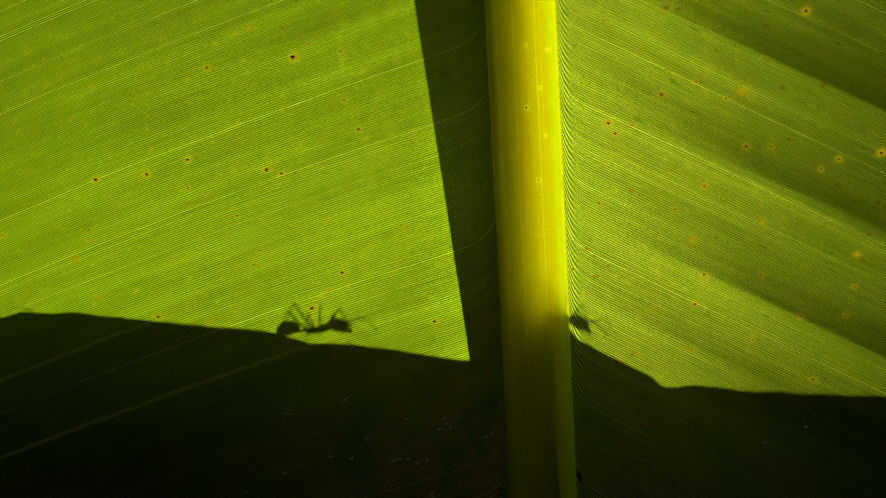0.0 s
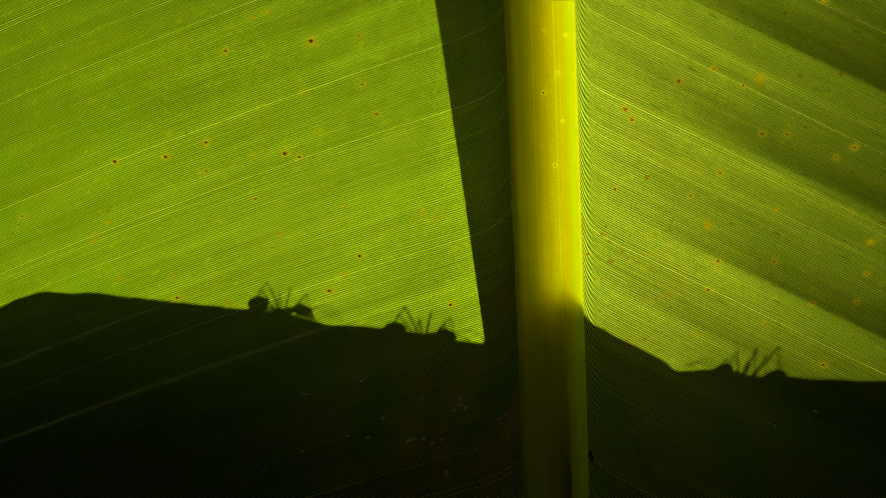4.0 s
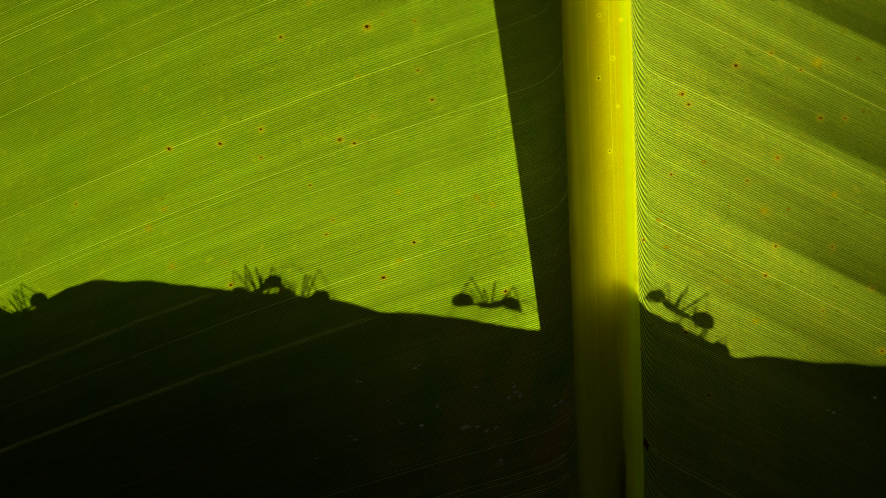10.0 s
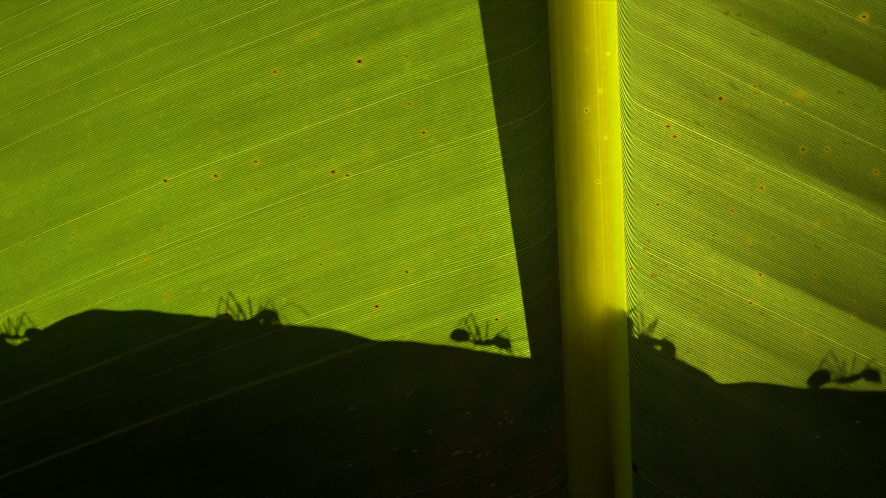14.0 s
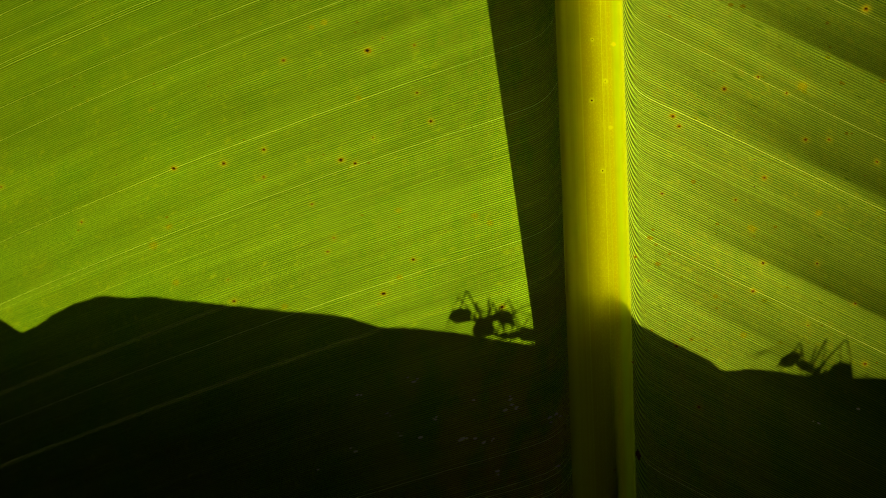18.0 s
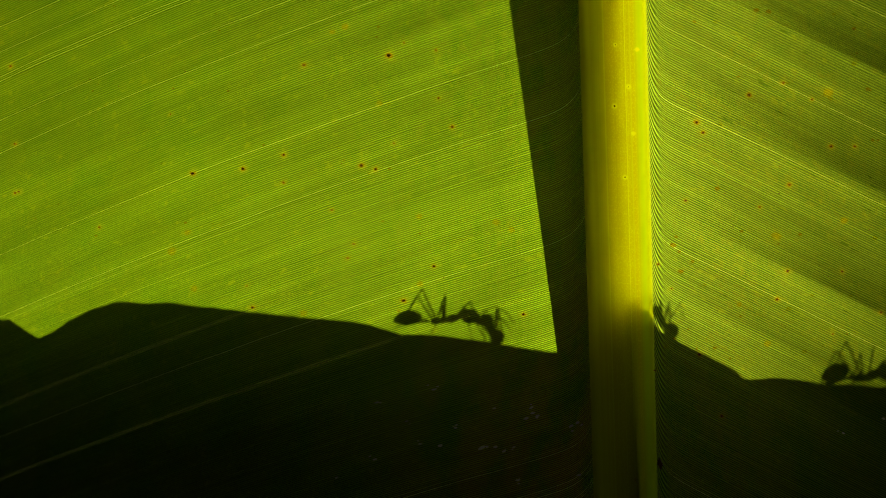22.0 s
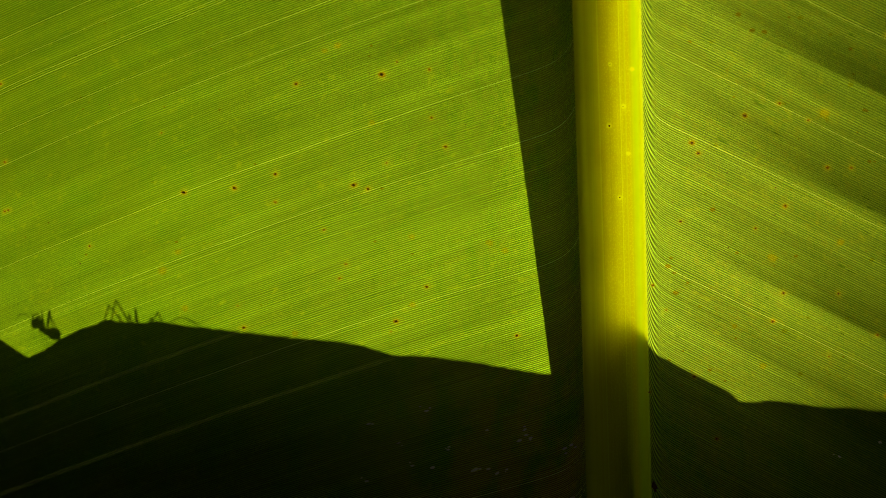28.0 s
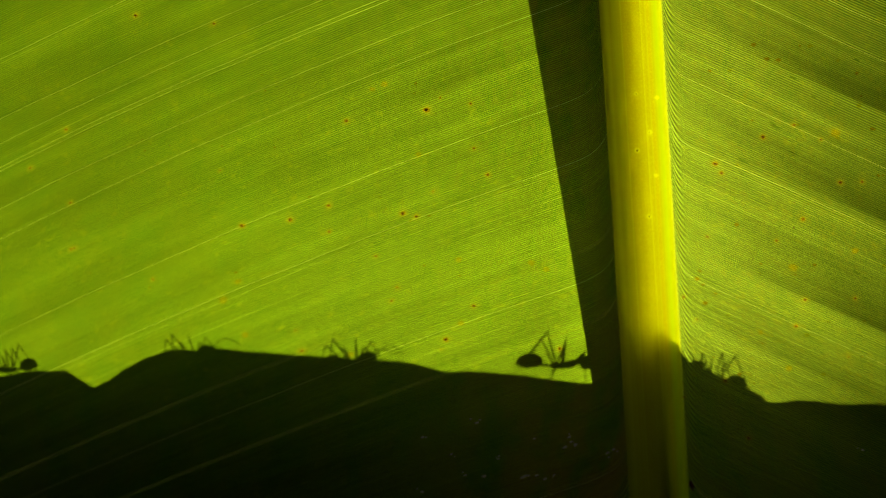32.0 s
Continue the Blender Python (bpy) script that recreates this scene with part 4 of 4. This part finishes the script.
    march(ants[12], 1, [(0, -104.5, 0.3), (11, -88.5, 0.3), (11.5, -80.3, 0.1, -2, 8), (12, -69.3, -0.1, -5, 15), (12.5, -62, 0.5, -4), (13, -57.9, 0.8, 6, 15), (13.5, -46.1, -0.1, 9, 12), (14, -35.8, 0.9, 12, 9), (14.5, -24.7, 0.1, 6, 4), (16.5, -3.3, -0.4, 2, 22), (17, -2.2, -1, 4, 44), (17.5, -1.2, 0.4, 7, 30), (18, -0.2, 0.3, 10, 16), (18.5, 5, 4.3, 5, 8), (20, 13.7, 4.3), (20.5, 19.6, 1.7, 10, 8), (21, 23.4, 1.5, 21, 15), (21.5, 35.1, 0, 14, 12), (22, 46.3, 0.2, 7, 8), (22.5, 54.8, 0.2, 2), (24, 74.5, 0.3)])
    march(ants[13], 1, [(0, -109.6, 0.3), (12, -103.5, 0.3), (14.5, -56.7, 6.3), (16.5, -17.1, 1.4, -2, -9), (17, -11.9, 0, -3, -18), (17.5, -9.6, -0.1, 4, -4), (18, -4.1, -0.9, 11, 11), (18.5, -3.4, 0.7, 8, 14), (19, -3.5, 0.9, 6, 17), (19.5, -1, 3.2, 3, 8), (20.5, 4.2, 8.3)])
    march(ants[14], 1, [(0, -114.8, 0.3), (16, -111.9, 0.3), (18.5, -79.1, 0.3, -7, 8), (19, -69.5, 1.3, -14, 15), (19.5, -60.2, 1.3, -7, 8), (20, -51, 3.8), (20.5, -34.5, 0.5, 4, 4), (21, -20.3, 0.8, 9, 7), (21.5, -17.4, -0.2, 2, -4), (22, -13.6, -0.6, -5, -16), (22.5, -9.9, 2.1, -2, -8), (23, -4.3, 5.3), (24, 1.9, 9.3)])
    march(ants[15], -1, [(0, 22, 9.3), (20, 5, 6.3), (20.5, 1.3, 2.1, -6, -8), (21, -3.7, 0.9, -11, -15), (21.5, -6.1, -0.2, -12, -32), (22, -5.6, -0.4, -13, -48), (22.5, -9.1, -0.3, -8, -34), (23, -14.7, -0.5, -2, -21), (23.5, -23.8, 0, -3, -15), (24, -28.1, 1.3, -4, -9), (24.5, -33.4, 0.3, -8, -18), (25, -36.2, 0.1, -11, -28), (25.5, -39.6, 0.4, -6, -14), (27.5, -66.3, 0.2, 45, -40), (28, -68.8, -1.0, 24, -40), (28.5, -70.8, -0.2, 18, -45), (29, -74, 1.0, 0, -10), (29.5, -79.5, 0.3), (30, -85.6, 0.3), (32, -111.9, 0.3)])
    march(ants[16], 1, [(0, -121.7, 0.3), (21, -95.4, 0.3), (22.5, -83.7, 0.3), (23, -81, 0.3), (23.5, -75.2, 0.8), (24, -73.6, -0.2, 10), (24.5, -71.6, 1.3), (25, -71.2, 0.3), (25.5, -68, 1.3), (27.5, -59.9, 2.3), (28, -54.8, 1.8), (28.5, -57.4, 3.3), (29, -59.3, 1.8), (29.5, -40.2, 0.8, 6, 4), (30, -33.4, 1.3, 13, 7), (30.5, -23.8, 0.1, 6, 3), (31, -16.7, -0.3, -1, -1), (31.5, -10.2, -0.1, -3, -8), (32, -2.2, -0.6, -5, -14)])
    march(ants[17], -1, [(0, 16.6, 12.3), (21.5, -0.9, 9.3), (23, -4.3, 3.3), (23.5, -14, 4.3), (24, -21.8, 4.3), (24.5, -38.9, 0.4, -4, -14), (25, -44.1, 0.5, -8, -29), (25.5, -49.8, 2.4, -4, -14), (27.5, -71.2, -0.6), (27.7, -73.3, -0.3), (28, -80.6, 0.3), (28.5, -85.1, 0.3), (30, -96.8, 0.3)])
    march(ants[18], 1, [(0, -6.6, 12.3), (21.5, -11.3, 9.3), (23, -6.8, 2.3), (23.5, -5.9, 0.5, 11, 4), (24, -2.6, 0.4, 22, 7), (24.5, -4.1, 0.5, 11, 4), (25, -5.2, 1.5), (25.5, -2.5, 5.3), (27.5, 14.8, 5.3), (28.5, 21.3, 9.3)])
    march(ants[19], 1, [(0, -130.3, 0.3), (28.5, -117.3, 0.3), (30, -95.9, 0.3), (30.5, -90.9, -0.5, 2, 2), (31, -91.2, -1, 3, 3), (31.5, -75, 1.5, 8, 6), (32, -55.4, 1.4, 13, 10)])
    march(ants[20], 1, [(0, -126.8, 0.3), (26, -100.6, 0.3), (28.5, -80.1, 0.3), (29.5, -72.2, 0.3), (30, -70.1, 0.3), (30.5, -64.1, 3.3), (31, -49.3, 3.8), (31.5, -37.2, 0.6, 6, 6), (32, -31.3, 1.1, 12, 11)])
    march(ants[21], -1, [(0, -14.4, 14.3), (28.5, -50.4, 12.3), (30, -66.1, 6.3), (30.5, -71.8, 2.3), (31, -77.5, 1.8), (31.5, -82.5, 0.3), (32, -83.6, 0.3)])
    march(ants[22], -1, [(0, 104.9, 0.3), (27.5, 76.8, 0.3), (29, 60, 0.3), (29.5, 50.6, 0, 4), (30, 42.8, 0.3, 8, -1), (30.5, 37.1, -0.1, -1, -10), (31, 22.3, 0.2, -10, -19), (31.5, 25.7, 0.5, -14, -20), (32, 22.8, 1.0, -17, -16)])
    march(ants[23], 1, [(0, 24.3, 14.3), (25, 13.1, 9.3), (26.5, 21.5, 2.3), (27.5, 42.9, 0.3), (28, 60.7, 0.3), (28.5, 67.2, 0.3), (30, 79, 0.3)])
    march(ants[24], -1, [(0, 112, 0.3), (14, 77.4, 0.3), (16.5, 58.3, 0.1, -2, -6), (17, 56.1, 0.8, -3, -12), (17.5, 49.7, 0.3, 1, -6), (18, 42.7, 0.3, 5, -1), (18.5, 30.4, -0.3, 1, -8), (19, 20.9, -0.8, -3, -15), (19.5, 17.6, -1.1, 8, -8), (20, 13.3, -1.1, 13, -14), (20.5, 11.8, 0.5, 10), (21.5, 11, 10.3)])
    march(ants[25], -1, [(0, 119, 0.3), (18, 78, 0.3), (19.5, 55.3, -0.2, 0, -2), (20, 41.2, -0.3, 0, -3), (20.5, 38.3, -0.2, 0, -2), (21, 34.1, 1.2), (21.5, 27.9, 0.5, -8, -10), (22, 18.7, 0, -32, -42), (22.5, 16.5, 3.3, -16, -21), (23.5, 11.5, 11.3)])
    march(ants[26], 1, [(0, 25.8, 12.3), (19, 20.8, 9.3), (20, 26.2, 2.4), (20.5, 34.7, 0.8), (21, 43.8, 0.8), (21.5, 54.3, 0.3), (23, 78, 0.3)])


motions()
